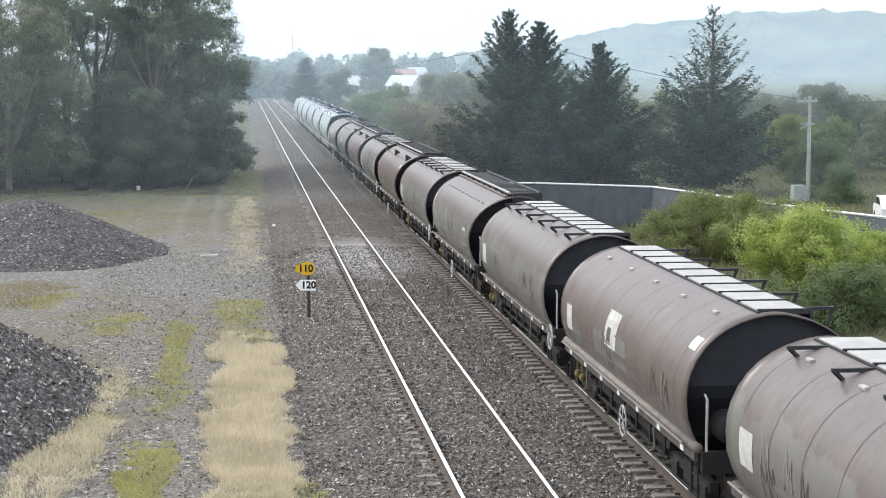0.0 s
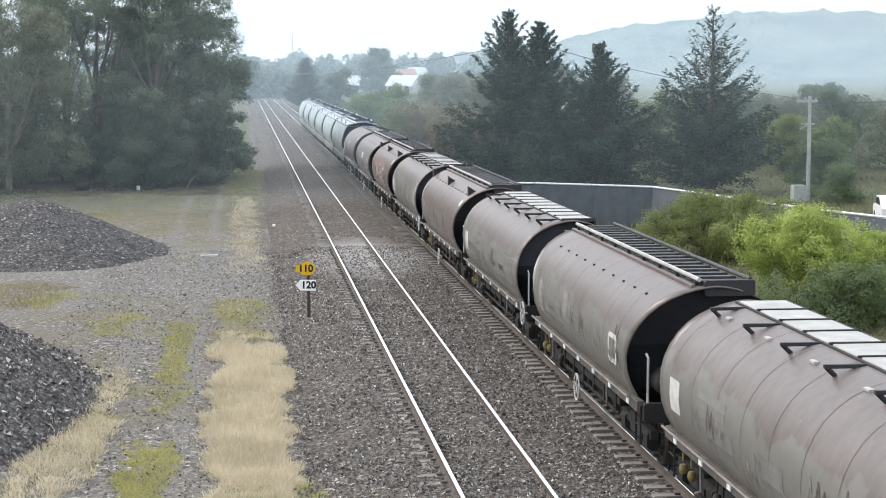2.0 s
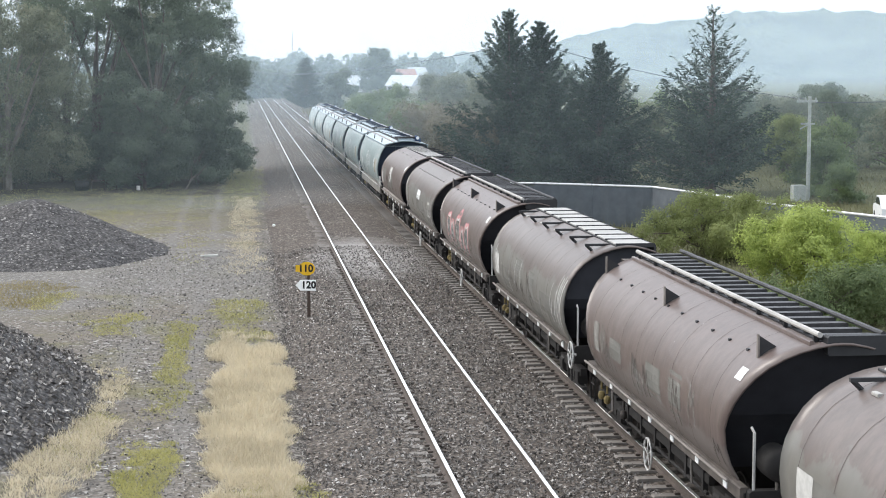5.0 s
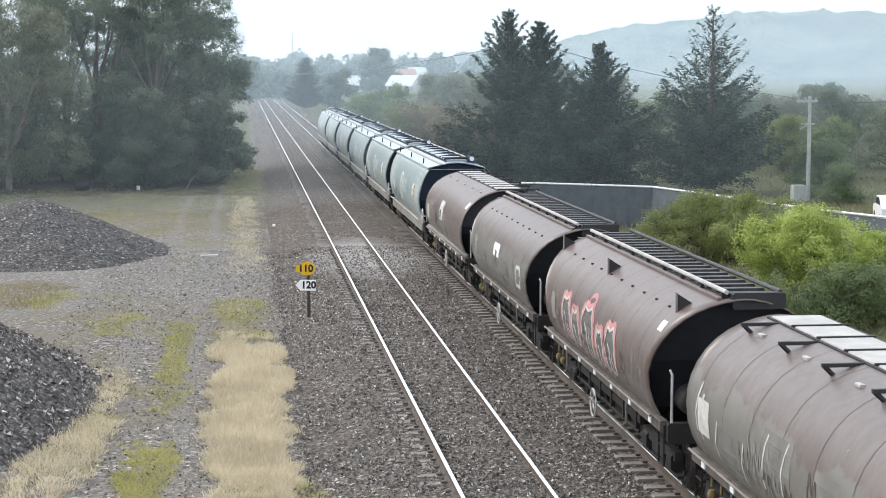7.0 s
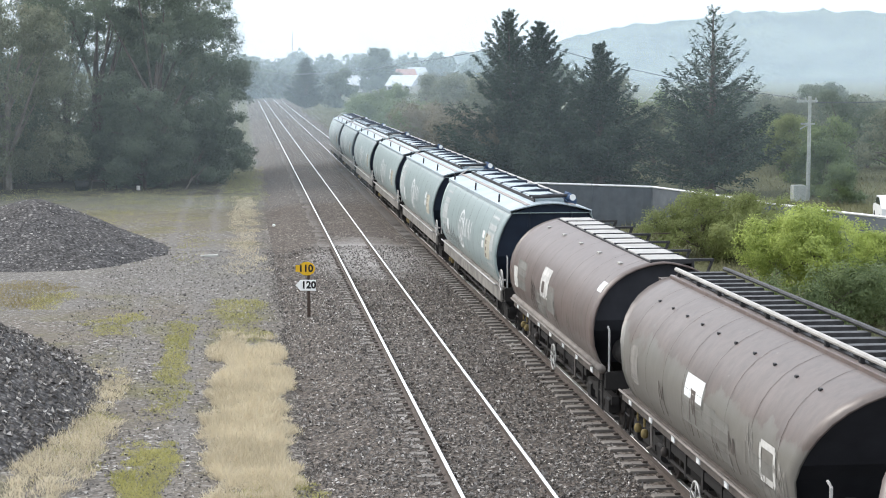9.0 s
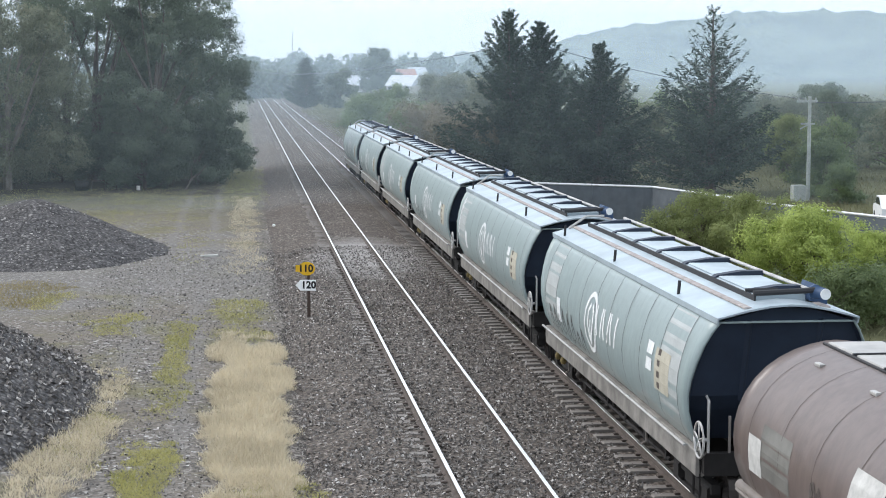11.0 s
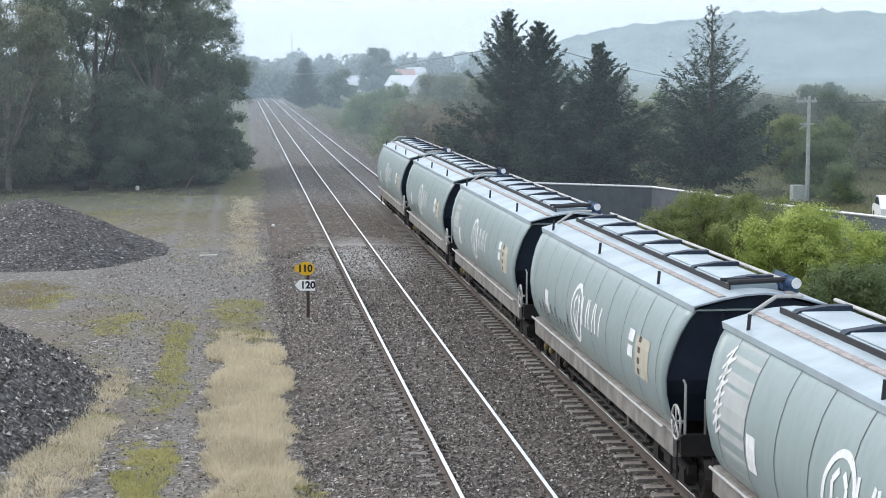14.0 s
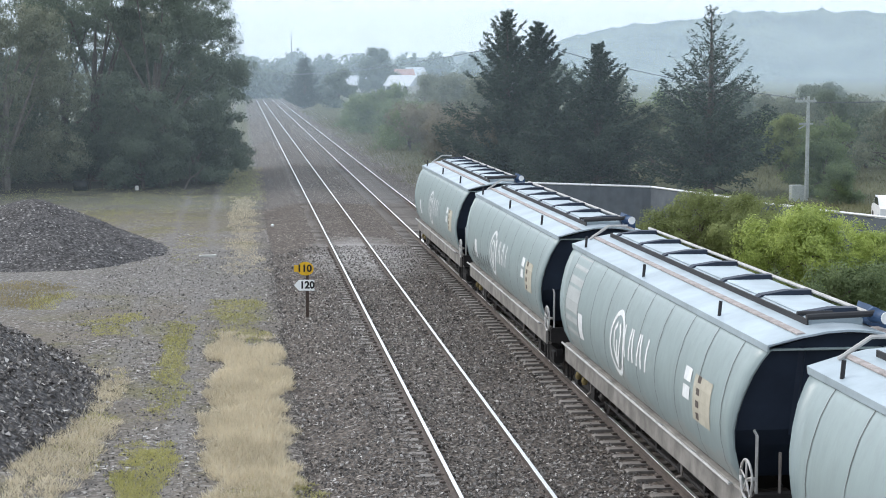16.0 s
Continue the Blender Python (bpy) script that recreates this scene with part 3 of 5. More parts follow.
def make_hopper():
    """Grey-green hopper wagon with a navy end and a hatched roof."""
    half = AWB_LEN / 2
    wag = empty("grain_hopper_wagon")
    prof = hopper_profile()
    roof = [(1.08, 3.14), (1.085, 3.235), (0.62, 3.36), (0.58, 3.365), (0.3, 3.42), (0, 3.44)]
    part("body_side", shell(prof, half, 0.03, AWB_LEAN), GREYGREEN, wag, smooth=True)
    part("roof", shell(roof, half + 0.04, 0.03, AWB_LEAN), ROOFBLUE, wag, "pale blue-grey roof sheets with a folded gutter edge")
    for e in (-1, 1):
        part("end_wall", end_plate(prof + [(1.03, 3.2), (0.6, 3.32), (0.3, 3.39), (0, 3.41)], half, e, 0.10, 1.9, AWB_LEAN), NAVY, wag, "dark navy painted end wall")
        for s in (-1, 1):
            post = Geo().tube([(s * 0.55, e * (half - 0.10), 1.9), (s * 0.55, e * (reach(half, 3.2, AWB_LEAN) - 0.10), 3.2)], 0.05, 4)
            part("end_stiffener", post, NAVY, wag)
    sm = strip(prof, 0, 0.02).mesh("panel_seam")
    sm.materials.append(SEAM)
    for i in range(10):
        part("panel_seam", sm, SEAM, wag, at=pose(0, -5.9 + i * 1.311, 0))
    half += 0.38          # the roof reaches out over the leaning ends
    for s in (-1, 1):
        part("roof_seam", Geo().box(s * 0.60 - 0.06, s * 0.60 + 0.06, -half, half, 3.350, 3.385, 0.01), RUST, wag, "rusty raised roof seam")
    # hatch trough with cross bars
    part("hatch_coaming", Geo().box(-0.33, 0.45, -half + 0.55, half - 0.4, 3.36, 3.50, 0.02), ROOFBLUE, wag)
    part("hatch_rail", Geo().box(-0.36, -0.335, -half + 0.5, half - 0.35, 3.38, 3.495, 0.005), BARBLACK, wag)
    part("hatch_rail", Geo().tube([(0.48, -half + 0.3, 3.58), (0.48, half - 0.3, 3.58)], 0.028, 6), PALEPIPE, wag, "pale pipe along the hatch")
    hatch_n = 7
    for i in range(hatch_n):
        y = -half + 0.9 + i * (2 * half - 1.9) / (hatch_n - 1)
        bar = Geo().prism([(-0.36, 3.50), (0.47, 3.50), (0.47, 3.60), (0.1, 3.60), (-0.30, 3.54)], y - 0.1, y + 0.1)
        part("hatch_bar", bar, NAVY, wag, "navy cross bar over the roof hatch")
        if i < hatch_n - 1:
            yb = y + (2 * half - 1.9) / (hatch_n - 1)
            part("hatch_cover", Geo().box(-0.30, 0.42, y + 0.16, yb - 0.16, 3.495, 3.535, 0.015), ROOFBLUE, wag)
    # operating gear at the near end of the roof
    g = Geo().tube([(-0.45, -half + 0.25, 3.56), (0.6, -half + 0.25, 3.60)], 0.045, 8)
    g.tube([(-0.5, -half + 0.5, 3.58), (0.0, -half + 0.5, 3.58)], 0.03, 6)
    part("roof_gear_shaft", g, BARBLACK, wag)
    mt = Geo().lathe([(0.0, -0.2), (0.07, -0.2), (0.09, -0.17), (0.09, 0.08), (0.11, 0.08), (0.11, 0.14), (0.06, 0.2), (0.0, 0.2)], pose(0.55, -half + 0.22, 3.56, 0, 0, 100), 14)
    part("roof_motor", mt, ENDBLUE, wag, "blue cylindrical roof hatch drive", smooth=True)
    part("motor_cap", Geo().lathe([(0.0, -0.215), (0.085, -0.215), (0.085, -0.2), (0.0, -0.2)], pose(0.55, -half + 0.22, 3.56, 0, 0, 100), 14), WHITE, wag, "white round motor end cap")
    part("motor_cover", Geo().prism([(0.50, 3.40), (0.78, 3.34), (0.78, 3.5), (0.58, 3.66)], -half + 0.5, -half + 1.1), ENDBLUE, wag, "blue sloping drive cover")
    part("roof_pipe", Geo().tube([(-0.75, half - 0.1, 3.34), (-0.35, half - 0.15, 3.62), (0.05, half - 0.15, 3.62)], 0.03, 6), PALEPIPE, wag, "pale bent pipe on the roof end")
    for y in (half * 0.86, half * 0.1, -half * 0.62):
        part("roof_stanchion", Geo().tube([(-1.0, y, 3.24), (-0.98, y, 3.48)], 0.028, 6), BARBLACK, wag)
    half = AWB_LEN / 2
    underframe(wag, half, SILLGREY, 0.40, AWB_PITCH, (-half - 0.32, 1.39))
    return wag


def hopper_marks(wag, seed):
    """White ring with a stylised ear of grain, plain bars of lettering, and the data panels."""
    prof = hopper_profile()
    half = AWB_LEN / 2
    rng = random.Random(seed)
    yc, zc = 0.9, 2.06
    g = Geo()
    stroke(g, prof, [(yc + 0.52 * math.cos(a), zc + 0.54 * math.sin(a)) for a in [2 * math.pi * i / 26 for i in range(27)]], 0.10)
    for s in (-1, 1):
        stroke(g, prof, [(yc, zc - 0.4), (yc + s * 0.2, zc - 0.1), (yc + s * 0.24, zc + 0.2), (yc + s * 0.08, zc + 0.34)], 0.09)
    stroke(g, prof, [(yc, zc - 0.45), (yc, zc + 0.05)], 0.08)
    part("ring_emblem", g, WHITE, wag, "white ring emblem")
    for i in range(6):
        y0 = yc - 0.62 - i * 0.31
        g = stroke(Geo(), prof, [(y0, zc - 0.16), (y0 - (0.1 if i % 2 else -0.1), zc + 0.40)], 0.09)
        part("white_marking_bar", g, WHITE, wag, "white painted marking bar")
    yd = -4.38
    part("tan_data_panel", decal(prof, yd - 0.95, yd, 1.75, 2.42), TANMARK, wag, "faded tan data panel")
    for i in range(4):
        part("data_mark", decal(prof, yd - 0.35, yd - 0.18, 1.78 + i * 0.18, 1.88 + i * 0.18, 0.011, 1), SEAMB, wag)
    if seed in (4, 5, 2):
        part("pale_panel", decal(prof, 4.63, 5.87, 1.4, 3.1, 0.003, 8), PALEPANEL, wag, "paler replaced side panel")
    if seed == 5:
        part("pale_panel", decal(prof, -5.88, -4.62, 1.4, 3.1, 0.003, 8), PALEPANEL, wag, "paler replaced side panel")
    for z in (1.98, 2.25):
        part("white_data_plate", decal(prof, yd + 0.2, yd + 0.58, z, z + 0.2, 0.009, 2), WHITE, wag)
    part("white_data_plate", decal(prof, 4.1, 4.5, 1.6, 2.1, 0.009, 3), WHITE, wag)
    if seed % 2 == 1:
        for i in range(8):
            y = half - 1.0 - i * 0.5
            g = stroke(Geo(), prof, [(y, 1.35), (y - 0.1, 1.75 + rng.uniform(-0.1, 0.2)), (y - 0.3, 1.5), (y - 0.35, 1.3)], 0.05)
            part("grey_scrawl", g, SEAM, wag, "dull grey sprayed scrawl")
    elif seed == 4:
        g = Geo()
        for i in range(7):
            z = 2.85 - i * 0.16
            stroke(g, prof, [(half - 0.35, z), (half - 0.6, z + 0.18), (half - 0.45, z - 0.1), (half - 0.75, z + 0.05)], 0.05)
        part("white_scrawl", g, WHITE, wag, "white sprayed scrawl")


def make_tank(kind):
    """Round-topped brown hopper. kind: panel (flat pale roof panels), hooks (with black bar hooks), slat (dark slatted roof), gusset (slatted, with gusset plates)."""
    slatted = kind in ("slat", "gusset")
    half = (SLAT_LEN if slatted else TANK_LEN) / 2
    lean = SLAT_LEAN if slatted else 0.0
    wag = empty("brown_hopper_wagon")
    prof = tank_profile()
    part("body_side", shell(prof, half, 0.03, lean), BROWN_GREEN if kind in ("hooks", "slat") else BROWN, wag, smooth=True)
    for e in (-1, 1):
        part("end_wall", end_plate(prof, half, e, 0.14, 2.0, lean), DARKEND, wag, "sooty dark end wall")
    sm = strip(prof, 0, 0.013, 0.004).mesh("panel_seam")
    sm.materials.append(SEAMB)
    for i in range(8):
        part("panel_seam", sm, SEAMB, wag, at=pose(0, -half + 0.7 + i * (2 * half - 1.4) / 7, 0))
    half = reach(half, 3.1, lean)
    if kind in ("panel", "hooks"):
        n = 9
        for i in range(n):
            y = -half + 0.25 + i * (2 * half - 0.5) / n
            part("roof_panel", Geo().box(-0.20, 0.56, y + 0.03, y + (2 * half - 0.5) / n - 0.03, 3.165, 3.235, 0.015), PANELGREY, wag)
            part("panel_joint_bar", Geo().box(-0.24, 0.60, y - 0.022, y + 0.022, 3.17, 3.255, 0.01), BARBLACK, wag)
        part("roof_edge_angle", Geo().box(-0.25, -0.215, -half + 0.2, half - 0.2, 3.15, 3.225, 0.01), BARBLACK, wag)
        part("roof_edge_angle", Geo().box(0.575, 0.62, -half + 0.2, half - 0.2, 3.02, 3.225, 0.01), BARBLACK, wag)
        sides = (-1,) if kind == "hooks" else (1,)
        for s in sides:
            for i in range(6):
                y = -half + 0.75 + i * (2 * half - 1.5) / 5
                x0, x1 = (-0.22, -0.80) if s < 0 else (0.6, 1.15)
                xe = x1 - 0.16 * s
                g = Geo().box(*sorted((x0, x1)), y - 0.03, y + 0.03, 3.155, 3.205)
                g.tube([(x1 - 0.02 * s, y, 3.18), (xe, y, crown_z(xe) - 0.02)], 0.032, 4)
                part("roof_hook", g, BARBLACK, wag, "black angle-iron roof bracket")
        for i in range(5):
            y = -half + 1.2 + i * (2 * half - 2.4) / 4
            z = crown_z(0.62)
            part("roof_lug", Geo().box(-0.66, -0.58, y - 0.1, y + 0.1, z - 0.02, z + 0.03, 0.01), PANELGREY, wag)
    else:
        for x in (-0.27, 0.62):
            part("roof_rail", Geo().tube([(x, -half + 0.1, 3.31), (x, half - 0.1, 3.31)], 0.04, 8), PANELGREY if x < 0 else SLATGREY, wag, "pale pipe along the slatted roof")
        part("roof_curb", Geo().box(-0.40, -0.33, -half + 0.15, half - 0.15, 3.10, 3.22, 0.01), BROWN, wag)
        for i in range(9):
            y = -half + 0.3 + i * (2 * half - 0.6) / 8
            part("rail_bracket", Geo().box(-0.30, -0.24, y - 0.03, y + 0.03, 3.14, 3.29), BARBLACK, wag)
        part("roof_deck", Geo().box(-0.24, 0.60, -half + 0.2, half - 0.2, 3.0, 3.215), BARBLACK, wag)
        n = 20
        sl = Geo().box(-0.22, 0.58, -0.09, 0.09, 3.218, 3.28, 0.015).mesh("roof_slat")
        sl.materials.append(SLATGREY)
        for i in range(n):
            part("roof_slat", sl, SLATGREY, wag, at=pose(0, -half + 0.35 + i * (2 * half - 0.7) / (n - 1), 0))
        part("roof_gearbox", Geo().box(-0.2, 0.68, -half - 0.02, -half + 0.18, 3.04, 3.31, 0.03), BARBLACK, wag)
        for i in range(10):
            y = -4.3 + i * 0.94
            x = 0.90
            z = crown_z(x)
            part("roof_cleat", Geo().box(-x - 0.02, -x + 0.02, y - 0.04, y + 0.04, z - 0.02, z + 0.025, 0.006), BARBLACK, wag)
        if kind == "gusset":
            for y in (-4.85, 0.6, 5.4):
                x, z = -0.88, crown_z(0.88)
                v = [(x - 0.03, y - 0.02, z - 0.04), (x + 0.22, y - 0.02, z + 0.12), (x - 0.03, y - 0.02, z + 0.28)]
                v += [(p[0], y + 0.02, p[2]) for p in v]
                part("gusset_plate", Geo().add(v, [(0, 1, 2), (5, 4, 3), (0, 3, 4, 1), (1, 4, 5, 2), (2, 5, 3, 0)]), BARBLACK, wag)
                part("gusset_edge", Geo().box(x - 0.055, x - 0.03, y - 0.035, y + 0.035, z - 0.06, z + 0.3, 0.004), SKIRT, wag)
    if kind in ("slat", "gusset"):
        part("end_chute", Geo().prism([(-0.35, 2.75), (0.45, 2.75), (0.6, 3.12), (-0.5, 3.12)], half - 0.1, half + 0.35), SEAMB, wag)
    half = TANK_LEN / 2
    tank = Geo().lathe([(0, -0.3), (0.2, -0.3), (0.24, -0.22), (0.24, 0.22), (0.2, 0.3), (0, 0.3)], pose(-0.75, -half - 0.02, 1.5, 0, 0, 90), 14)
    part("end_air_tank", tank, BLACK, wag, smooth=True)
    underframe(wag, TANK_LEN / 2, SILLBROWN, 0.2, TANK_PITCH, {"panel": (-0.4, 0.63), "hooks": (-5.58, 1.0)}.get(kind, (0.1, 0.45)))
    if kind == "panel":
        for s in (-1, 1):
            part("skirt_pipe", Geo().tube([(s * 1.25, -half - 0.15, 1.2), (s * 1.25, half + 0.15, 1.2)], 0.085, 10), SKIRT, wag, "thick pale worn pipe along the skirt", smooth=True)
    for i in range(7):
        y = -half + 0.6 + i * (2 * half - 1.2) / 6
        part("sill_tag", Geo().box(-1.308, -1.288, y - 0.09, y + 0.09, 1.02, 1.15, 0.004), WHITE, wag)
    return wag


def tank_marks(wag, kind, seed):
    prof = tank_profile()
    half = TANK_LEN / 2
    rng = random.Random(seed)
    if kind == "panel":
        part("white_data_plate", decal(prof, -0.2, 0.75, 1.85, 2.5), SIGNPALE, wag, "torn white data plate")
        part("plate_tear", decal(prof, 0.25, 0.55, 1.95, 2.2, 0.011, 2), SEAMB, wag)
        part("number_patch", decal(prof, 3.95, 4.5, 1.62, 2.12), SIGNPALE, wag)
        part("small_white_plate", decal(prof, -4.95, -4.55, 2.62, 2.8), WHITE, wag)
    elif kind == "slat":
        if seed == 7:
            part("white_data_plate", decal(prof, -0.55, 0.45, 2.0, 2.34), WHITE, wag)
            part("plate_tear", decal(prof, -0.2, 0.05, 2.0, 2.15, 0.011, 1), SEAMB, wag)
        else:
            part("faded_panel", decal(prof, 0.6, 1.1, 1.75, 2.3), SILLGREY, wag)
        part("faded_panel", decal(prof, 3.6, 4.1, 1.55, 2.2), SILLGREY, wag)
        part("white_frame_mark", stroke(Geo(), prof, [(-3.5, 1.65), (-3.5, 2.1), (-4.1, 2.1), (-4.1, 1.65), (-3.5, 1.65)], 0.09), SIGNPALE, wag)
    elif kind == "gusset":
        part("faded_panel", decal(prof, 3.7, 4.15, 1.6, 2.15), SILLGREY, wag)
        part("small_white_plate", decal(prof, -5.0, -4.7, 2.6, 2.76), WHITE, wag)
    else:
        part("white_data_plate", decal(prof, 3.95, 4.55, 1.6, 2.12), SIGNPALE, wag)
    if seed == 11:
        for y0, y1, z1 in ((-5.1, -4.3, 2.5), (-4.3, -3.1, 2.25), (-3.1, -1.0, 2.1), (-1.0, 0.6, 1.7), (1.4, 2.3, 2.3), (2.3, 3.8, 2.1)):
            part("overpainted_patch", decal(prof, y0, y1, 1.25, z1, 0.005), PATCH, wag, "paler overpainted patch")
    if seed == 9:
        g = Geo()
        for y, z0, h, w in ((-4.95, 1.5, 1.0, 0.07), (-4.8, 1.75, 0.8, 0.05), (-4.62, 1.4, 1.1, 0.08), (-4.45, 1.7, 0.85, 0.04), (-4.3, 1.5, 0.7, 0.06), (-3.9, 1.45, 0.5, 0.05), (-3.75, 1.7, 0.6, 0.035),
                            (4.4, 1.5, 0.7, 0.08), (4.6, 1.6, 0.75, 0.06), (3.6, 1.35, 0.6, 0.05), (2.3, 1.3, 0.6, 0.05), (1.3, 1.5, 0.75, 0.05), (0.5, 1.6, 0.7, 0.04)):
            stroke(g, prof, [(y, z0), (y + 0.05, z0 + h * 0.35), (y - 0.04, z0 + h * 0.7), (y - 0.12, z0 + h)], w)
        part("pale_smear", g, SIGNPALE, wag, "chalky pale smears and sprayed lines")
        for y0, y1, z0, z1 in ((0.2, 1.4, 1.75, 2.3), (2.4, 3.4, 1.3, 1.9), (-2.2, -0.6, 1.25, 1.7), (-4.2, -3.2, 1.25, 1.75)):
            part("overpainted_patch", decal(prof, y0, y1, z0, z1, 0.005), PATCH, wag, "paler overpainted patch")
    for i in range(12):
        y = rng.uniform(-half + 0.6, half - 1.6)
        z = rng.uniform(1.3, 1.6)
        h = rng.uniform(0.3, 0.75)
        g = stroke(Geo(), prof, [(y, z), (y - 0.06, z + h), (y - 0.22, z + h * 0.5), (y - 0.3, z + h * 0.9), (y - 0.4, z + 0.05)], 0.04)
        part("chalky_scrawl", g, SILLGREY if i % 3 else SEAMB, wag, "faint pale sprayed scrawl")
    for i in range(rng.randint(2, 4)):
        y, z = rng.uniform(-half + 0.4, half - 2.2), rng.uniform(1.3, 1.7)
        part("overpainted_patch", decal(prof, y, y + rng.uniform(0.7, 1.7), z, z + rng.uniform(0.35, 0.7), 0.005), PATCH, wag, "paler overpainted patch")
    if seed == 8:
        fills, pink, pale = Geo(), Geo(), Geo()
        for y0, y1, z0, z1 in ((2.95, 2.0, 1.3, 2.28), (1.9, 1.05, 1.28, 2.12), (0.85, -0.35, 1.28, 2.34), (-0.55, -1.3, 1.28, 2.08), (-1.4, -2.35, 1.3, 2.26)):
            w = y0 - y1
            d = decal(prof, y1 + 0.1, y0 - 0.1, z0, z1 - 0.08, 0.007)
            fills.add(d.v, d.f)
            edge = [(y0, z0), (y0 - 0.05, z1 - 0.25), (y0 - w * 0.2, z1), (y0 - w * 0.55, z1 - 0.05), (y0 - w * 0.8, z1 + 0.04), (y1, z1 - 0.3), (y1 + 0.08, z0 + 0.15)]
            stroke(pink, prof, edge, 0.16)
            stroke(pale, prof, [(y + (0.06 if y < (y0 + y1) / 2 else -0.06), z - 0.06) for y, z in edge], 0.055, 0.012)
            stroke(pale, prof, [(y0 - w * 0.45, z0), (y0 - w * 0.5, (z0 + z1) / 2), (y0 - w * 0.35, z1 - 0.35)], 0.06, 0.012)
            stroke(pale, prof, [(y0 - w * 0.7, z0 + 0.05), (y0 - w * 0.66, z1 - 0.5)], 0.045, 0.012)
        stroke(pink, prof, [(0.12 + 0.26 * math.cos(a), 2.42 + 0.13 * math.sin(a)) for a in [math.pi * i / 6 for i in range(13)]], 0.09)
        part("graffiti_fill", fills, SEAM, wag, "dull grey sprayed fill")
        part("pink_graffiti", pink, PINK, wag, "faded pink sprayed graffiti")
        part("graffiti_highlight", pale, SIGNPALE, wag, "thin pale graffiti lines")


KINDS = ["hopper"] * 6 + ["panel", "slat", "gusset", "hooks", "gusset", "hooks", "slat", "hooks", "panel", "hooks"]
LABELS = {
    "hopper": "pale grey-green steel grain hopper wagon with navy ends",
    "panel": "dusty brown round-sided hopper wagon with pale roof panels",
    "hooks": "dusty brown round-sided hopper wagon with black roof brackets",
    "slat": "dusty brown round-sided hopper wagon with dark slatted roof",
    "gusset": "dusty brown hopper wagon with slatted roof and gusset plates",
}
TRAIN = []          # (wagon, y of its middle when the fifth joint is at 0, wheelsets)


def build_train():
    masters = {}
    for k, kind in enumerate(KINDS):
        if k < 6:
            y = AWB_LEN / 2 + (5 - k) * AWB_PITCH
        else:
            y = -7.75 - TANK_PITCH * (k - 6)
        if kind in masters:
            wag = copy_thing(masters[kind], pose(TRACK_B, y, 0))
        else:
            wag = masters[kind] = make_hopper() if kind == "hopper" else make_tank(kind)
            wag.matrix_basis = pose(TRACK_B, y, 0)
        TRAIN.append((k, kind, wag, y))
    for k, kind, wag, y in TRAIN:
        label = "dusty brown hopper wagon with faded pink graffiti and slatted roof" if k == 8 else LABELS[kind]
        tagged(wag, label, "hopper wagon", "wagons of the grain train")
        if kind == "hopper":
            hopper_marks(wag, k)
        else:
            tank_marks(wag, kind, k)


build_train()


# ---------- vegetation ----------
BARK = plain("grey_brown_bark", (0.12, 0.10, 0.085), 0.9, 0, 0.4, 3)
PALEBARK = plain("pale_gum_bark", (0.19, 0.17, 0.145), 0.85, 0, 0.4, 3)
GUM = leaf_mat("gum_leaf", (0.062, 0.082, 0.060), (0.19, 0.225, 0.155), 0.40)
GUM_OLIVE = leaf_mat("olive_gum_leaf", (0.095, 0.108, 0.074), (0.27, 0.285, 0.19), 0.40)
SPRUCE = leaf_mat("dark_conifer_needle", (0.023, 0.037, 0.027), (0.072, 0.097, 0.068), 0.28)
LIME = leaf_mat("bright_green_leaf", (0.17, 0.225, 0.06), (0.58, 0.66, 0.20), 0.48)
MIDGREEN = leaf_mat("mid_green_leaf", (0.066, 0.098, 0.048), (0.235, 0.29, 0.13), 0.42)
SCRUB = leaf_mat("brown_olive_scrub_leaf", (0.105, 0.095, 0.062), (0.24, 0.21, 0.145), 0.3)
DRY = leaf_mat("dry_straw_grass", (0.37, 0.315, 0.215), (0.80, 0.71, 0.53), 0.3)
GREENGRASS = leaf_mat("yellow_green_grass", (0.26, 0.26, 0.085), (0.52, 0.48, 0.20), 0.3)
GREENOLIVE = leaf_mat("brown_olive_grass", (0.17, 0.15, 0.06), (0.36, 0.29, 0.14), 0.3)
DULLGRASS = leaf_mat("dull_verge_grass", (0.085, 0.09, 0.045), (0.20, 0.19, 0.105), 0.3)
OLIVEBUSH = leaf_mat("pale_olive_bush_leaf", (0.10, 0.125, 0.05), (0.36, 0.40, 0.16), 0.45)


def crown_points(rng, blobs, n, spread):
    """Points for leaves and the ways that they face: sprays on the shells of the given boughs (x, y, z, rx, rz)."""
    w = np.array([b[3] * b[4] for b in blobs])
    out, face = [], []
    per = 70
    m = max(1, n // per)
    which = rng.choice(len(blobs), m, p=w / w.sum())
    for i in which:
        x, y, z, rx, rz = blobs[i]
        d = rng.normal(size=3) + np.array([0, 0, 0.25])
        d /= np.linalg.norm(d)
        r = rng.uniform(0.66, 1.04)
        c = np.array([x + d[0] * rx * r, y + d[1] * rx * r, z + d[2] * rz * r])
        s = spread * rng.uniform(0.6, 1.3)
        pts = c + rng.normal(size=(per, 3)) * np.array([s, s, s * 0.8])
        out.append(pts)
        face.append(unit(unit(pts - np.array([x, y, z])) + d * 0.5))
    return np.concatenate(out), np.concatenate(face)


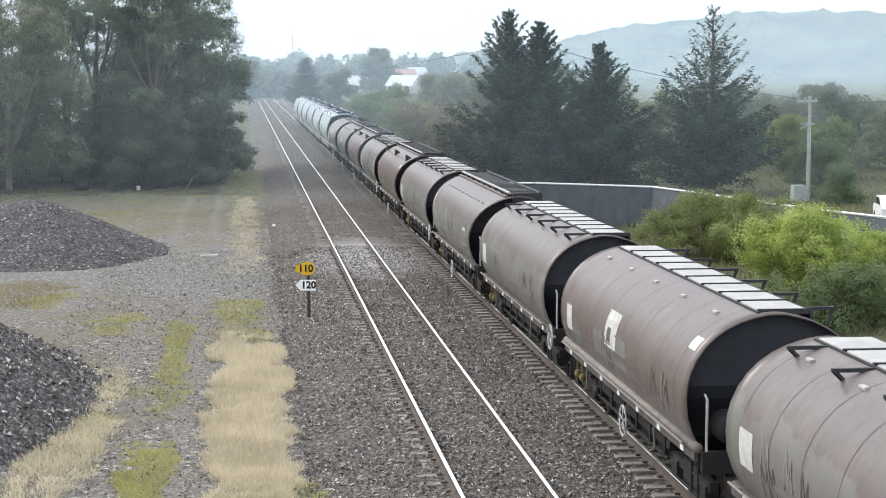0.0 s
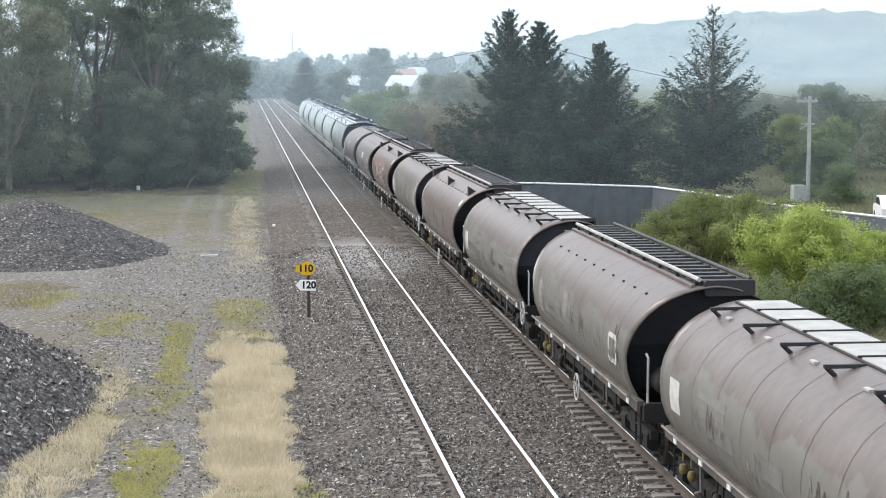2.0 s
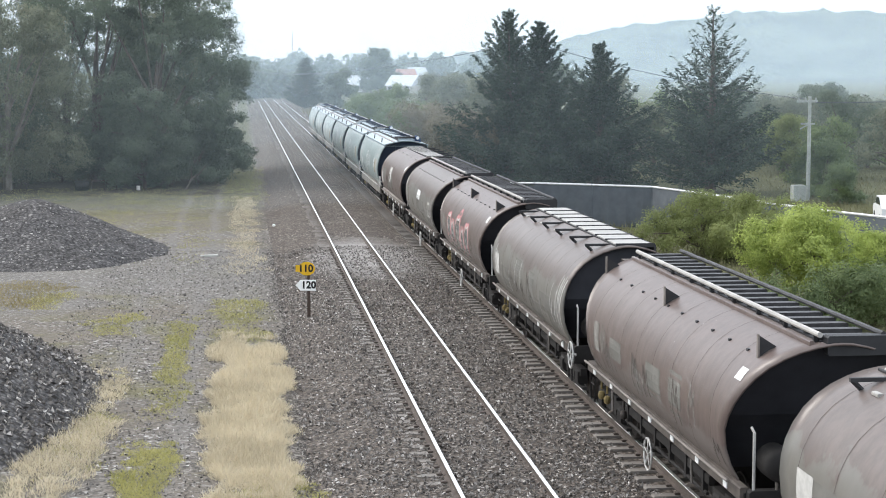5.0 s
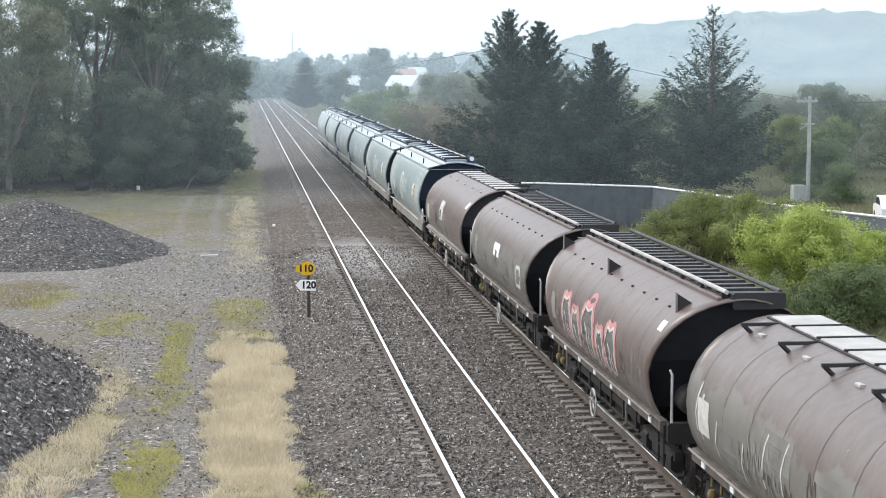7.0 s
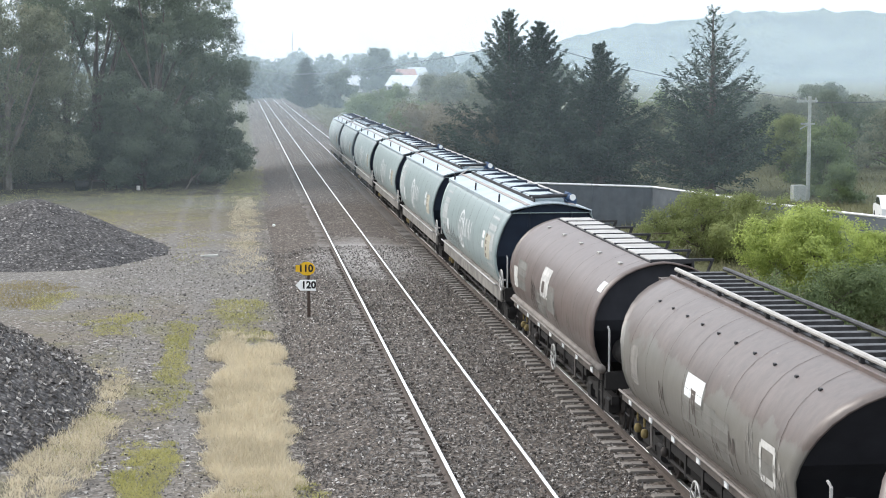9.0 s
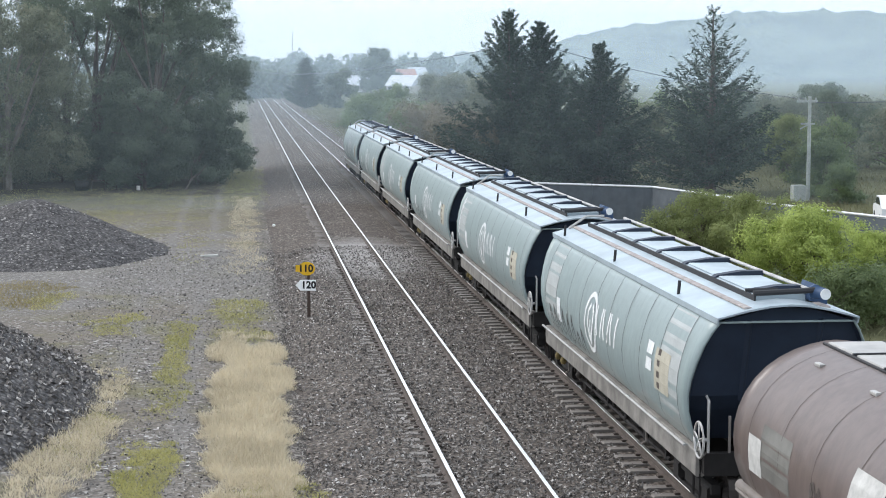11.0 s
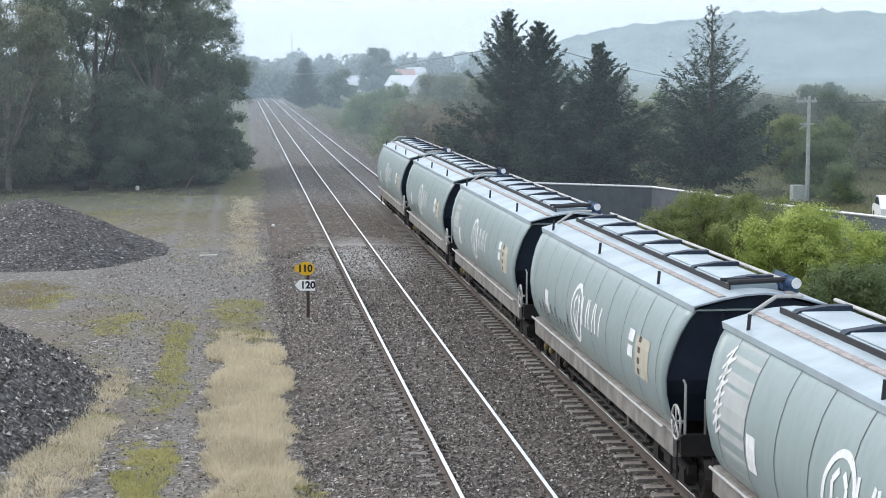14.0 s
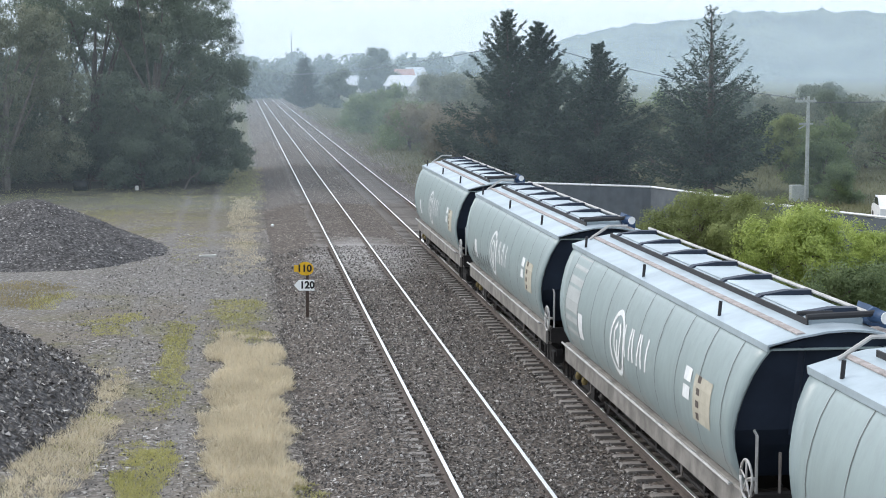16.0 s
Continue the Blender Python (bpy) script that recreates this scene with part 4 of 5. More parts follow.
def make_broadleaf(name, height, radius, seed, leaf, bark, n=16000, low=0.25, leaf_size=(0.34, 0.12), hang=1.0, blobs_n=16, spread=0.34):
    rng = np.random.default_rng(seed)
    tree = empty(name)
    blobs = []
    for i in range(blobs_n):
        u = rng.uniform(0, 1)
        z = height * (low + (0.93 - low) * u)
        rr = radius * (0.45 + 0.55 * math.sin(math.pi * min(1, 0.25 + 0.75 * u))) * math.sqrt(rng.uniform(0.05, 1))
        a = rng.uniform(0, 2 * math.pi)
        s = radius * rng.uniform(0.2, 0.42)
        blobs.append((rr * math.cos(a), rr * math.sin(a), min(z, height - s * 0.7), s, s * rng.uniform(0.7, 1.05)))
    g = Geo()
    tops = [(0.15 * height * 0.1, 0, height * 0.55)]
    g.tube([(0, 0, -0.4), (0.1, 0.05, height * 0.2), (0.02, -0.1, height * 0.4), tops[0]], radius * 0.065, 8, radius * 0.03)
    for b in blobs[:11]:
        s = Vector((0.05, 0, height * rng.uniform(0.12, 0.42)))
        e = Vector(b[:3])
        mid = s.lerp(e, 0.5) + Vector((rng.uniform(-0.3, 0.3), rng.uniform(-0.3, 0.3), 0.3))
        g.tube([s, mid, e], radius * 0.028, 6, 0.02)
    part("trunk", g, bark, tree)
    P, N = crown_points(rng, blobs, n, spread)
    part("crown", leaves("crown", P, leaf_size[0], leaf_size[1], leaf, rng, hang, N), leaf, tree)
    return tree


def make_conifer(height, radius, seed, sparse=0.45, taper=0.74):
    """Dark conifer: whorls of branches clothed in drooping needle sprays, open near the top."""
    rng = np.random.default_rng(seed)
    tree = empty("conifer_tree")
    g = Geo()
    g.tube([(0, 0, -0.4), (0.05, 0, height * 0.5), (0, 0, height * 0.99)], radius * 0.08, 8, 0.025)
    P, D = [], []
    z = height * 0.05
    while z < height * 0.985:
        u = z / height
        k = rng.integers(7, 11)
        a0 = rng.uniform(0, 6.28)
        for i in range(k):
            a = a0 + 6.28 * i / k + rng.normal() * 0.25
            ln = radius * ((1 - u) ** taper + 0.03) * rng.uniform(0.42, 1.2)
            rise = 0.12 + 0.95 * u + rng.normal() * 0.18
            d = np.array([math.cos(a), math.sin(a), rise])
            d /= np.linalg.norm(d)
            o = np.array([0, 0, z + rng.uniform(-0.15, 0.15)])
            tip = o + d * ln + np.array([0, 0, 0.12 * ln])
            g.tube([o, o + d * ln * 0.5, tip], 0.035 * (1.1 - u), 4, 0.008)
            m = int(max(7, 135 * ln / 2.0 * (1 - sparse * min(1.0, u * 1.45))))
            t = rng.uniform(0.12, 1.03, m) ** 0.8
            pts = o + np.outer(t * ln, d) + np.outer(t * t, [0, 0, 0.12 * ln])
            side = np.array([-d[1], d[0], 0.0])
            off = rng.normal(size=m) * 0.13 * (ln / 2) * np.sqrt(1.05 - t * 0.85)
            pts = pts + np.outer(off, side) + rng.normal(size=(m, 3)) * 0.09 * (1.25 - u) - np.outer(rng.uniform(0, 0.42 - 0.3 * u, m) * (1.2 - u), [0, 0, 1])
            P.append(pts)
            D.append(unit(d * 0.9 + np.outer(np.sign(off), side) * 0.7 + np.array([0, 0, -0.35]) + rng.normal(size=(m, 3)) * 0.5))
        z += height * 0.024 * rng.uniform(0.7, 1.3) * (1 + 1.1 * sparse * u)
    P, D = np.concatenate(P), np.concatenate(D)
    part("trunk", g, BARK, tree)
    e = unit(np.cross(D, rng.normal(size=D.shape)))
    s = rng.uniform(0.6, 1.3, (len(P), 1))
    part("crown", quads("crown", P, D * 0.17 * s, e * 0.055 * s, SPRUCE), SPRUCE, tree)
    return tree


def put(tree, x, y, turn=0.0, label="", category="tree", group="", z=GZ):
    tree.matrix_basis = pose(x, y, z, 0, 0, turn) @ Matrix.Diagonal((*tree.scale, 1))
    return tagged(tree, label, category, group)


def build_left_trees():
    a = make_broadleaf("gum_tree", 14.5, 5.2, 11, GUM, BARK, 62000, 0.14, (0.21, 0.075), blobs_n=30, spread=0.24)
    b = make_broadleaf("gum_tree", 12.0, 4.6, 12, GUM_OLIVE, PALEBARK, 50000, 0.14, (0.21, 0.075), blobs_n=26, spread=0.24)
    c = make_broadleaf("gum_tree", 15.5, 5.0, 13, GUM, BARK, 56000, 0.2, (0.21, 0.075), blobs_n=28, spread=0.24)
    lab = {id(a): "tall dark green gum tree with drooping leaves", id(b): "olive green gum tree with pale bark", id(c): "tall gum tree with open ragged crown"}
    spots = [(a, -5.6, 114, 0), (c, -9.8, 118, 40), (b, -14.5, 110, 80), (b, -20, 112, 200), (a, -12.5, 127, 130), (c, -5.0, 131, 220), (c, -21, 126, 300), (b, -7.0, 124, 20), (a, -26.5, 122, 250), (b, -16.5, 103.5, 150)]
    used = set()
    for t, x, y, r in spots:
        o = t if id(t) not in used else copy_thing(t, Matrix())
        used.add(id(t))
        put(o, x, y, r, lab[id(t)], "tree", "gum trees beside the yard")
    # low scrubby growth under the trees
    s = make_broadleaf("shrub", 3.4, 2.2, 15, GUM, BARK, 14000, 0.04, (0.2, 0.08), 0.3, 14, 0.22)
    for i, (x, y, r) in enumerate([(-1.9, 121, 0), (-6.2, 110.5, 60), (-2.2, 128, 200), (-18.5, 109, 300), (-12.0, 117, 20), (-3.2, 114.5, 250), (-4.6, 112.5, 100), (-8.4, 116, 10), (-10.4, 121, 140), (-15.2, 117, 220), (-6.4, 128, 80), (-12.8, 131, 300), (-18, 128, 45), (-22, 119, 190)]):
        o = s if i == 0 else copy_thing(s, Matrix())
        put(o, x, y, r, "dark green scrubby shrub under the gum trees", "shrub", "shrubs under the gums")
    # leaning dead limb
    limb = Geo().tube([(0, 0, -0.1), (0.5, 0.2, 0.9), (1.2, 0.3, 1.3), (1.8, 0.3, 2.0)], 0.09, 6, 0.03).tube([(0.5, 0.2, 0.9), (0.5, 0.2, 2.0)], 0.05, 5, 0.02)
    d = part("dead_branch", limb, BARK, at=pose(-3.6, 109.0, GZ + 0.05) @ Matrix.Diagonal((0.7, 0.7, 0.72, 1)))
    tagged(d, "bare grey dead branch standing under the gum trees", "branch")


def build_right_trees():
    t1 = make_conifer(11.2, 4.7, 21)
    put(t1, 17.6, 116, 0, "tall dark green conifer beside the line", "conifer", "dark conifers")
    put(make_conifer(10.5, 4.2, 22, sparse=0.2), 19.9, 116.5, 40, "dark green conifer with a broken ragged top", "conifer", "dark conifers")
    put(make_conifer(9.1, 5.0, 23, taper=1.0), 22.2, 108, 80, "dark green conifer with a slim pointed top", "conifer", "dark conifers")
    put(make_conifer(11.1, 4.6, 24, sparse=0.9, taper=0.74), 27.9, 102.5, 10, "tall conifer with sparse open upper branches", "conifer", "dark conifers")
    put(make_conifer(7.0, 2.6, 25), 18.9, 107, 140, "low dark green conifer", "conifer", "dark conifers")
    # bright and dull bushes beside the fence
    g1 = make_broadleaf("bush", 2.95, 2.1, 31, LIME, BARK, 42000, 0.1, (0.11, 0.042), 0.2, 26, 0.13)
    put(g1, 17.8, 52.8, 0, "bright yellow-green leafy bush by the fence", "bush", "bushes by the fence")
    g3 = copy_thing(g1, Matrix())
    g3.scale = (0.9, 0.9, 0.72)
    put(g3, 20.6, 54.0, 140, "bright yellow-green leafy bush by the fence", "bush", "bushes by the fence")
    g2 = make_broadleaf("bush", 2.5, 2.0, 32, OLIVEBUSH, BARK, 26000, 0.1, (0.11, 0.042), 0.2, 22, 0.14)
    put(g2, 17.9, 67.0, 0, "mid-green leafy bush beside the fence", "bush", "bushes by the fence")
    put(copy_thing(g2, Matrix()), 19.6, 66, 120, "mid-green leafy bush beside the fence", "bush", "bushes by the fence")
    # Added low bushes: darker leaf colour paints the shaded foot of the bright bush.
    g4 = make_broadleaf("bush", 1.7, 2.0, 35, MIDGREEN, BARK, 20000, 0.05, (0.11, 0.042), 0.2, 24, 0.14)
    g5 = copy_thing(g4, Matrix())
    put(g4, 16.8, 48.2, 60, "low leafy bush in darker green as the bright bush's shaded foot", "bush", "bushes by the fence")
    put(g5, 20.3, 49.5, 200, "low leafy bush in darker green as the bright bush's shaded foot", "bush", "bushes by the fence")
    # scrub along the right of the line
    sc = make_broadleaf("scrub_bush", 4.2, 3.2, 33, SCRUB, BARK, 7000, 0.05, (0.3, 0.1), 0.2, 14, 0.35)
    sg = make_broadleaf("scrub_bush", 3.6, 3.0, 34, MIDGREEN, BARK, 7000, 0.05, (0.3, 0.1), 0.2, 14, 0.35)
    for i, (x, y, r) in enumerate([(17.3, 136, 0), (18.6, 146, 70), (16.8, 152, 130), (19.2, 158, 200), (16.6, 170, 20), (20.0, 170, 100), (16.3, 126, 240), (17.8, 129, 310), (16.9, 118, 60)]):
        put(sc if i == 0 else copy_thing(sc, Matrix()), x, y, r, "brownish half-bare scrub bush beside the line", "bush", "scrub beside the line")
    for i, (x, y, r) in enumerate([(15.6, 182, 0), (18.3, 192, 70), (15.2, 205, 130), (20.5, 186, 200), (18.0, 215, 20), (15.4, 161, 90), (15.0, 225, 70), (16.5, 250, 0), (18.5, 275, 90), (19.5, 240, 150)]):
        put(sg if i == 0 else copy_thing(sg, Matrix()), x, y, r, "dull green scrub bush beside the line", "bush", "scrub beside the line")
    # mixed trees behind the conifers and on the rise to the right
    m1 = make_broadleaf("roadside_tree", 8.5, 3.9, 41, GUM_OLIVE, BARK, 6500, 0.08, (0.4, 0.16), 0.4, 18, 0.42)
    m2 = make_broadleaf("roadside_tree", 7.0, 3.6, 42, MIDGREEN, BARK, 6500, 0.06, (0.4, 0.16), 0.3, 16, 0.42)
    m3 = make_broadleaf("roadside_tree", 10.5, 4.2, 43, GUM, BARK, 6500, 0.1, (0.4, 0.16), 0.6, 18, 0.42)
    spots = [(m1, 31, 150, 0), (m2, 36, 142, 50), (m3, 44, 150, 0), (m1, 49, 158, 90), (m3, 56, 168, 120), (m2, 24, 150, 10), (m1, 21, 142, 130), (m3, 27, 160, 220),
             (m2, 39, 165, 200), (m1, 60, 178, 30), (m3, 34, 178, 60), (m2, 47, 180, 300), (m1, 54, 146, 160), (m3, 64, 190, 200), (m2, 29, 185, 20), (m1, 24, 200, 250),
             (m3, 70, 200, 20), (m2, 58, 200, 100), (m1, 42, 205, 40), (m2, 20, 240, 60), (m1, 27, 260, 30), (m3, 36, 230, 80), (m2, 50, 240, 140), (m1, 33, 290, 0), (m2, 66, 230, 0), (m1, 80, 235, 99),
             (m2, 24.5, 127, 10), (m1, 29.5, 124, 70), (m1, 26.0, 116, 200), (m3, 35.5, 130, 20), (m2, 41, 133, 300), (m1, 46, 140, 130), (m2, 20.5, 128, 45), (m3, 51, 150, 0), (m2, 33, 140, 33), (m2, 47, 128, 12), (m1, 56, 136, 150),
             (m2, 40, 117, 15), (m3, 43.5, 123, 80), (m2, 47.5, 119, 140), (m1, 43, 112, 230), (m3, 51, 127, 260), (m2, 38.5, 122, 320), (m3, 46, 133, 10)]
    used = set()
    names = {id(m1): "olive green roadside gum tree", id(m2): "mid-green bushy roadside tree", id(m3): "dark green tall roadside gum tree"}
    for t, x, y, r in spots:
        o = t if id(t) not in used else copy_thing(t, Matrix())
        used.add(id(t))
        k = 0.58 if x > 38 else 0.55 if y < 131 else 0.78
        o.scale = (k * 1.1, k * 1.1, k)
        put(o, x, y, r, names[id(t)], "tree", "roadside trees")
    r1 = make_broadleaf("round_tree", 3.3, 1.9, 44, MIDGREEN, BARK, 24000, 0.02, (0.15, 0.065), 0.2, 40, 0.16)
    r1.scale = (1.0, 1.0, 0.95)
    put(r1, 33.9, 99.5, 0, "rounded dense green tree by the power pole", "tree", "rounded trees by the pole")
    r2 = copy_thing(r1, Matrix())
    r2.scale = (0.6, 0.6, 0.62)
    put(r2, 33.0, 94.0, 100, "rounded dense green tree by the power pole", "tree", "rounded trees by the pole")
    yt = make_broadleaf("poplar_tree", 4.4, 1.3, 47, OLIVEBUSH, BARK, 14000, 0.05, (0.2, 0.08), 0.3, 26, 0.2)
    put(yt, 35.6, 112.0, 0, "slender yellow-green tree behind the power pole", "tree")
    # far trees down the line
    put(make_conifer(9.6, 4.4, 26, taper=0.6), 12.3, 345, 0, "distant dark spreading conifer beside the line", "conifer")
    f1 = make_broadleaf("distant_tree", 7.6, 3.0, 45, GUM, BARK, 7000, 0.05, (0.6, 0.3), 0.2, 14, 0.5)
    put(f1, 19.2, 350, 0, "distant rounded dark tree", "tree", "distant trees")
    f2 = make_broadleaf("distant_tree", 14.5, 6.2, 46, GUM, BARK, 20000, 0.12, (0.7, 0.35), 0.2, 24, 0.6)
    put(f2, 45, 575, 0, "large distant round-headed tree among the houses", "tree", "distant trees")


def build_far_woods():
    """Rows of far tree crowns, too distant to count."""
    rng = np.random.default_rng(5)
    P = []
    for y, n, x0, x1, h in ((480, 36, -70, 60, 9), (640, 50, -80, 190, 12), (760, 70, -110, 330, 15), (950, 90, -120, 460, 18)):
        for i in range(n):
            x = rng.uniform(x0, x1)
            if (y < 700 and 20 < x < 75) or x > 0.17 * y:
                continue
            hh = h * rng.uniform(0.55, 1.1)
            r = hh * rng.uniform(0.35, 0.6)
            yy = y + rng.uniform(-30, 30)
            d = unit(rng.normal(size=(300, 3)))
            P.append(np.array([x, yy, GZ + hh - r]) + d * r * rng.uniform(0.5, 1.05, (300, 1)) * np.array([1, 1, 0.95]))
            t = rng.uniform(0, 1, (60, 1))
            P.append(np.array([x, yy, GZ]) + t * np.array([0, 0, hh - r]) + rng.normal(size=(60, 3)) * r * 0.35)
    P = np.concatenate(P)
    me = leaves("far_woods", P, 2.3, 1.7, GUM, rng, 0)
    tagged(part("far_woods", me, GUM), "far belts of hazy grey-green trees", "woods", kind="stuff")


def build_hill():
    g = Geo()
    xs = np.arange(-700, 1301, 6.0)
    ys = np.arange(1250, 1651, 13.0)
    ridge = [(-700, 4), (-200, 6), (100, 12), (200, 22), (277, 33), (330, 45), (430, 58), (560, 60), (700, 56), (900, 70), (1300, 40)]
    for y in ys:
        for x in xs:
            top = np.interp(x, [p[0] for p in ridge], [p[1] for p in ridge])
            u = max(0.0, 1 - abs(y - 1520) / 280.0)
            h = top * math.sin(u * math.pi / 2)
            bump = 3.2 * noise.noise(Vector((x * 0.05, y * 0.05, 0))) + 3.0 * noise.noise(Vector((x * 0.011, y * 0.011, 4)))
            rough = 4.2 * noise.noise(Vector((x * 0.09, y * 0.09, 2))) + 2.2 * noise.noise(Vector((x * 0.22, y * 0.22, 5)))
            g.v.append((x, y, GZ - 1 + h + (bump + rough) * min(1, u * 3)))
    n = len(xs)
    g.f = [(j * n + i, j * n + i + 1, (j + 1) * n + i + 1, (j + 1) * n + i) for j in range(len(ys) - 1) for i in range(n - 1)]
    k = Nodes("far_wooded_hill")
    k.colour(k.mix(k.ramp(k.noise(0.02, 6, 0.7), [(0.35, (0, 0, 0)), (0.65, (1, 1, 1))]), (0.03, 0.045, 0.035), (0.15, 0.165, 0.12)))
    k.bump(k.noise(0.12, 4), 1.0, 4.0)
    ob = part("backdrop", g, k.done(0.95, 0, 0.1), smooth=True)
    tagged(ob, "far wooded hill pale with morning haze", "hill", kind="structure")


def build_haze_sheets():
    """Painted distance haze: flat pale-blue see-through sheets, thicker with distance, lit by the sky."""
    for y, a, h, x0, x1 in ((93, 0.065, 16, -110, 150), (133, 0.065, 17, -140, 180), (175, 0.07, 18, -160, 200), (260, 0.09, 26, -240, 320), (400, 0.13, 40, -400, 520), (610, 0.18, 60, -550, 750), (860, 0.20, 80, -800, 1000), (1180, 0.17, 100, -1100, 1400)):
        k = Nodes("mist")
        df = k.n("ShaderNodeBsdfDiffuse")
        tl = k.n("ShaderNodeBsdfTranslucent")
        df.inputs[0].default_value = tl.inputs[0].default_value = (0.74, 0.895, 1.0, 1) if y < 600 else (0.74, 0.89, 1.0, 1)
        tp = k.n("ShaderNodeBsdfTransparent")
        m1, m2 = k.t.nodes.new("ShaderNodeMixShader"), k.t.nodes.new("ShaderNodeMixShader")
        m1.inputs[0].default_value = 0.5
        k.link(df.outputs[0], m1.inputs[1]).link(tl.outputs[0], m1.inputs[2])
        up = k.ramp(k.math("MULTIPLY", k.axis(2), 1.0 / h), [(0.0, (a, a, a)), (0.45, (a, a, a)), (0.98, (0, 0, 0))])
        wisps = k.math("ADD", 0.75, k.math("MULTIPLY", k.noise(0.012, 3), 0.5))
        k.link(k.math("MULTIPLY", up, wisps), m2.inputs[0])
        k.link(tp.outputs[0], m2.inputs[1]).link(m1.outputs[0], m2.inputs[2]).link(m2.outputs[0], k.out.inputs[0])
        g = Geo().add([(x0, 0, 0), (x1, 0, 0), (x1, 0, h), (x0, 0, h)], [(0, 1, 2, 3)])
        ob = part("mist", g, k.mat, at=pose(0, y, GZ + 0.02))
        tagged(ob, "thin pale blue sheet standing in for distance haze", "mist", kind="stuff")


def tuft_mesh(name, spots, height, material, seed, lean=0.7, width=0.012):
    """Grass blades rooted at spots (x, y, z, vigour)."""
    rng = np.random.default_rng(seed)
    n = len(spots)
    d = np.stack([rng.normal(size=n) * lean, rng.normal(size=n) * lean, np.ones(n)], 1)
    h = (height * rng.uniform(0.4, 1.2, n) * (0.45 + 0.75 * spots[:, 3]))[:, None]
    U = unit(d) * h * 0.5
    a = rng.uniform(0, math.pi, n)
    V = np.stack([np.cos(a), np.sin(a), np.zeros(n)], 1) * width
    P = spots[:, :3] + U * 0.96
    return quads(name, P, U, V, material)


def scatter(rng, n, x0, x1, y0, y1, edge=0.45, seed=0, thr=0.0, fr=0.8):
    """Spots over a patch, thinned by noise towards ragged edges."""
    out = []
    cx, cy, hx, hy = (x0 + x1) / 2, (y0 + y1) / 2, (x1 - x0) / 2, (y1 - y0) / 2
    for i in range(n):
        a, b = rng.uniform(cx - hx * 1.3, cx + hx * 1.3), rng.uniform(cy - hy * 1.15, cy + hy * 1.15)
        ja = a + 0.5 * noise.noise(Vector((a * 0.5, b * 0.6, seed + 9))) + 0.22 * noise.noise(Vector((a * 2.2, b * 2.1, seed + 4)))
        e = 1.0 - max(abs(ja - cx) / hx, abs(b - cy) / hy - 0.02) ** 3
        w = 0.7 * noise.noise(Vector((a * fr, b * fr * 0.6, seed))) + 0.65 * noise.noise(Vector((a * fr * 3.1, b * fr * 2.6, seed + 5))) + 0.35 * noise.noise(Vector((a * 9, b * 9, seed)))
        q = e * 1.0 + w - thr - 0.15
        if q > rng.uniform(0, 0.6):
            out.append((a, b, GZ - 0.01, min(1.0, max(0.1, q))))
    return np.array(out)


def build_grass():
    rng = np.random.default_rng(8)
    dry = [scatter(rng, 95000, -0.78, 0.88, 28.5, 47.5, 0.35, 1, -0.35), scatter(rng, 9000, -0.75, 0.85, 62, 85, 0.5, 2, 0.25), scatter(rng, 9000, -0.9, 0.75, 80, 104, 0.5, 3, 0.15),
           scatter(rng, 30000, -4.3, -2.8, 28, 43, 0.5, 4, 0.1)]
    green = [scatter(rng, 16000, -2.25, -1.3, 36.2, 52.5, 0.35, 6, 0.05), scatter(rng, 20000, -2.4, -1.25, 28, 34.6, 0.4, 7, -0.1), scatter(rng, 14000, -4.2, -2.8, 31, 43, 0.4, 8, 0.1),
             scatter(rng, 15000, -1.1, 0.7, 46, 57, 0.4, 9, 0.0), scatter(rng, 11000, -4.7, -2.9, 48.5, 53.5, 0.4, 10, 0.0), scatter(rng, 5000, -7.0, -5.5, 54, 59, 0.6, 11, 0.0),
             scatter(rng, 20000, -9, -1.6, 80, 106, 1.0, 12, 0.15), scatter(rng, 9000, -7.5, 1.2, 60, 100, 1.0, 21, 0.6), scatter(rng, 14000, -18, 1.0, 100, 112, 1.0, 22, 0.0), scatter(rng, 14000, -1.8, 1.6, 96, 135, 0.5, 13, -0.1), scatter(rng, 5000, -3.0, -1.4, 66, 83, 0.5, 14, 0.4), scatter(rng, 8000, -0.4, 1.2, 28, 32, 0.3, 15, 0.0)]
    a = part("dry_grass", tuft_mesh("dry_grass", np.concatenate(dry), 0.24, DRY, 1, 1.0, 0.009), DRY)
    tagged(a, "pale dry straw-coloured grass beside the ballast", "grass", kind="stuff")
    b = part("green_grass", tuft_mesh("green_grass", np.concatenate(green), 0.11, GREENGRASS, 2, 1.0, 0.009), GREENGRASS)
    tagged(b, "short yellow-green grass between the wheel tracks", "grass", kind="stuff")
    rough = np.concatenate([scatter(rng, 26000, 11.0, 34, 40, 100, 1.5, 16, -0.2, 0.3), scatter(rng, 26000, 10.4, 17.0, 95, 330, 0.8, 17, -0.3, 0.3), scatter(rng, 9000, 30, 46, 84, 135, 1.0, 18, -0.1, 0.3)])
    c = part("rough_grass", tuft_mesh("rough_grass", rough, 0.40, DULLGRASS, 3, 0.6, 0.03), DULLGRASS)
    tagged(c, "rough dull olive grass beyond the line", "grass", kind="stuff")
    low = scatter(rng, 16000, -9.5, -5.8, 54, 62, 0.6, 11, -0.1)
    d = part("olive_grass", tuft_mesh("olive_grass", low, 0.13, GREENOLIVE, 4, 1.0, 0.010), GREENOLIVE)
    tagged(d, "short brown-olive grass between the gravel heaps", "grass", kind="stuff")


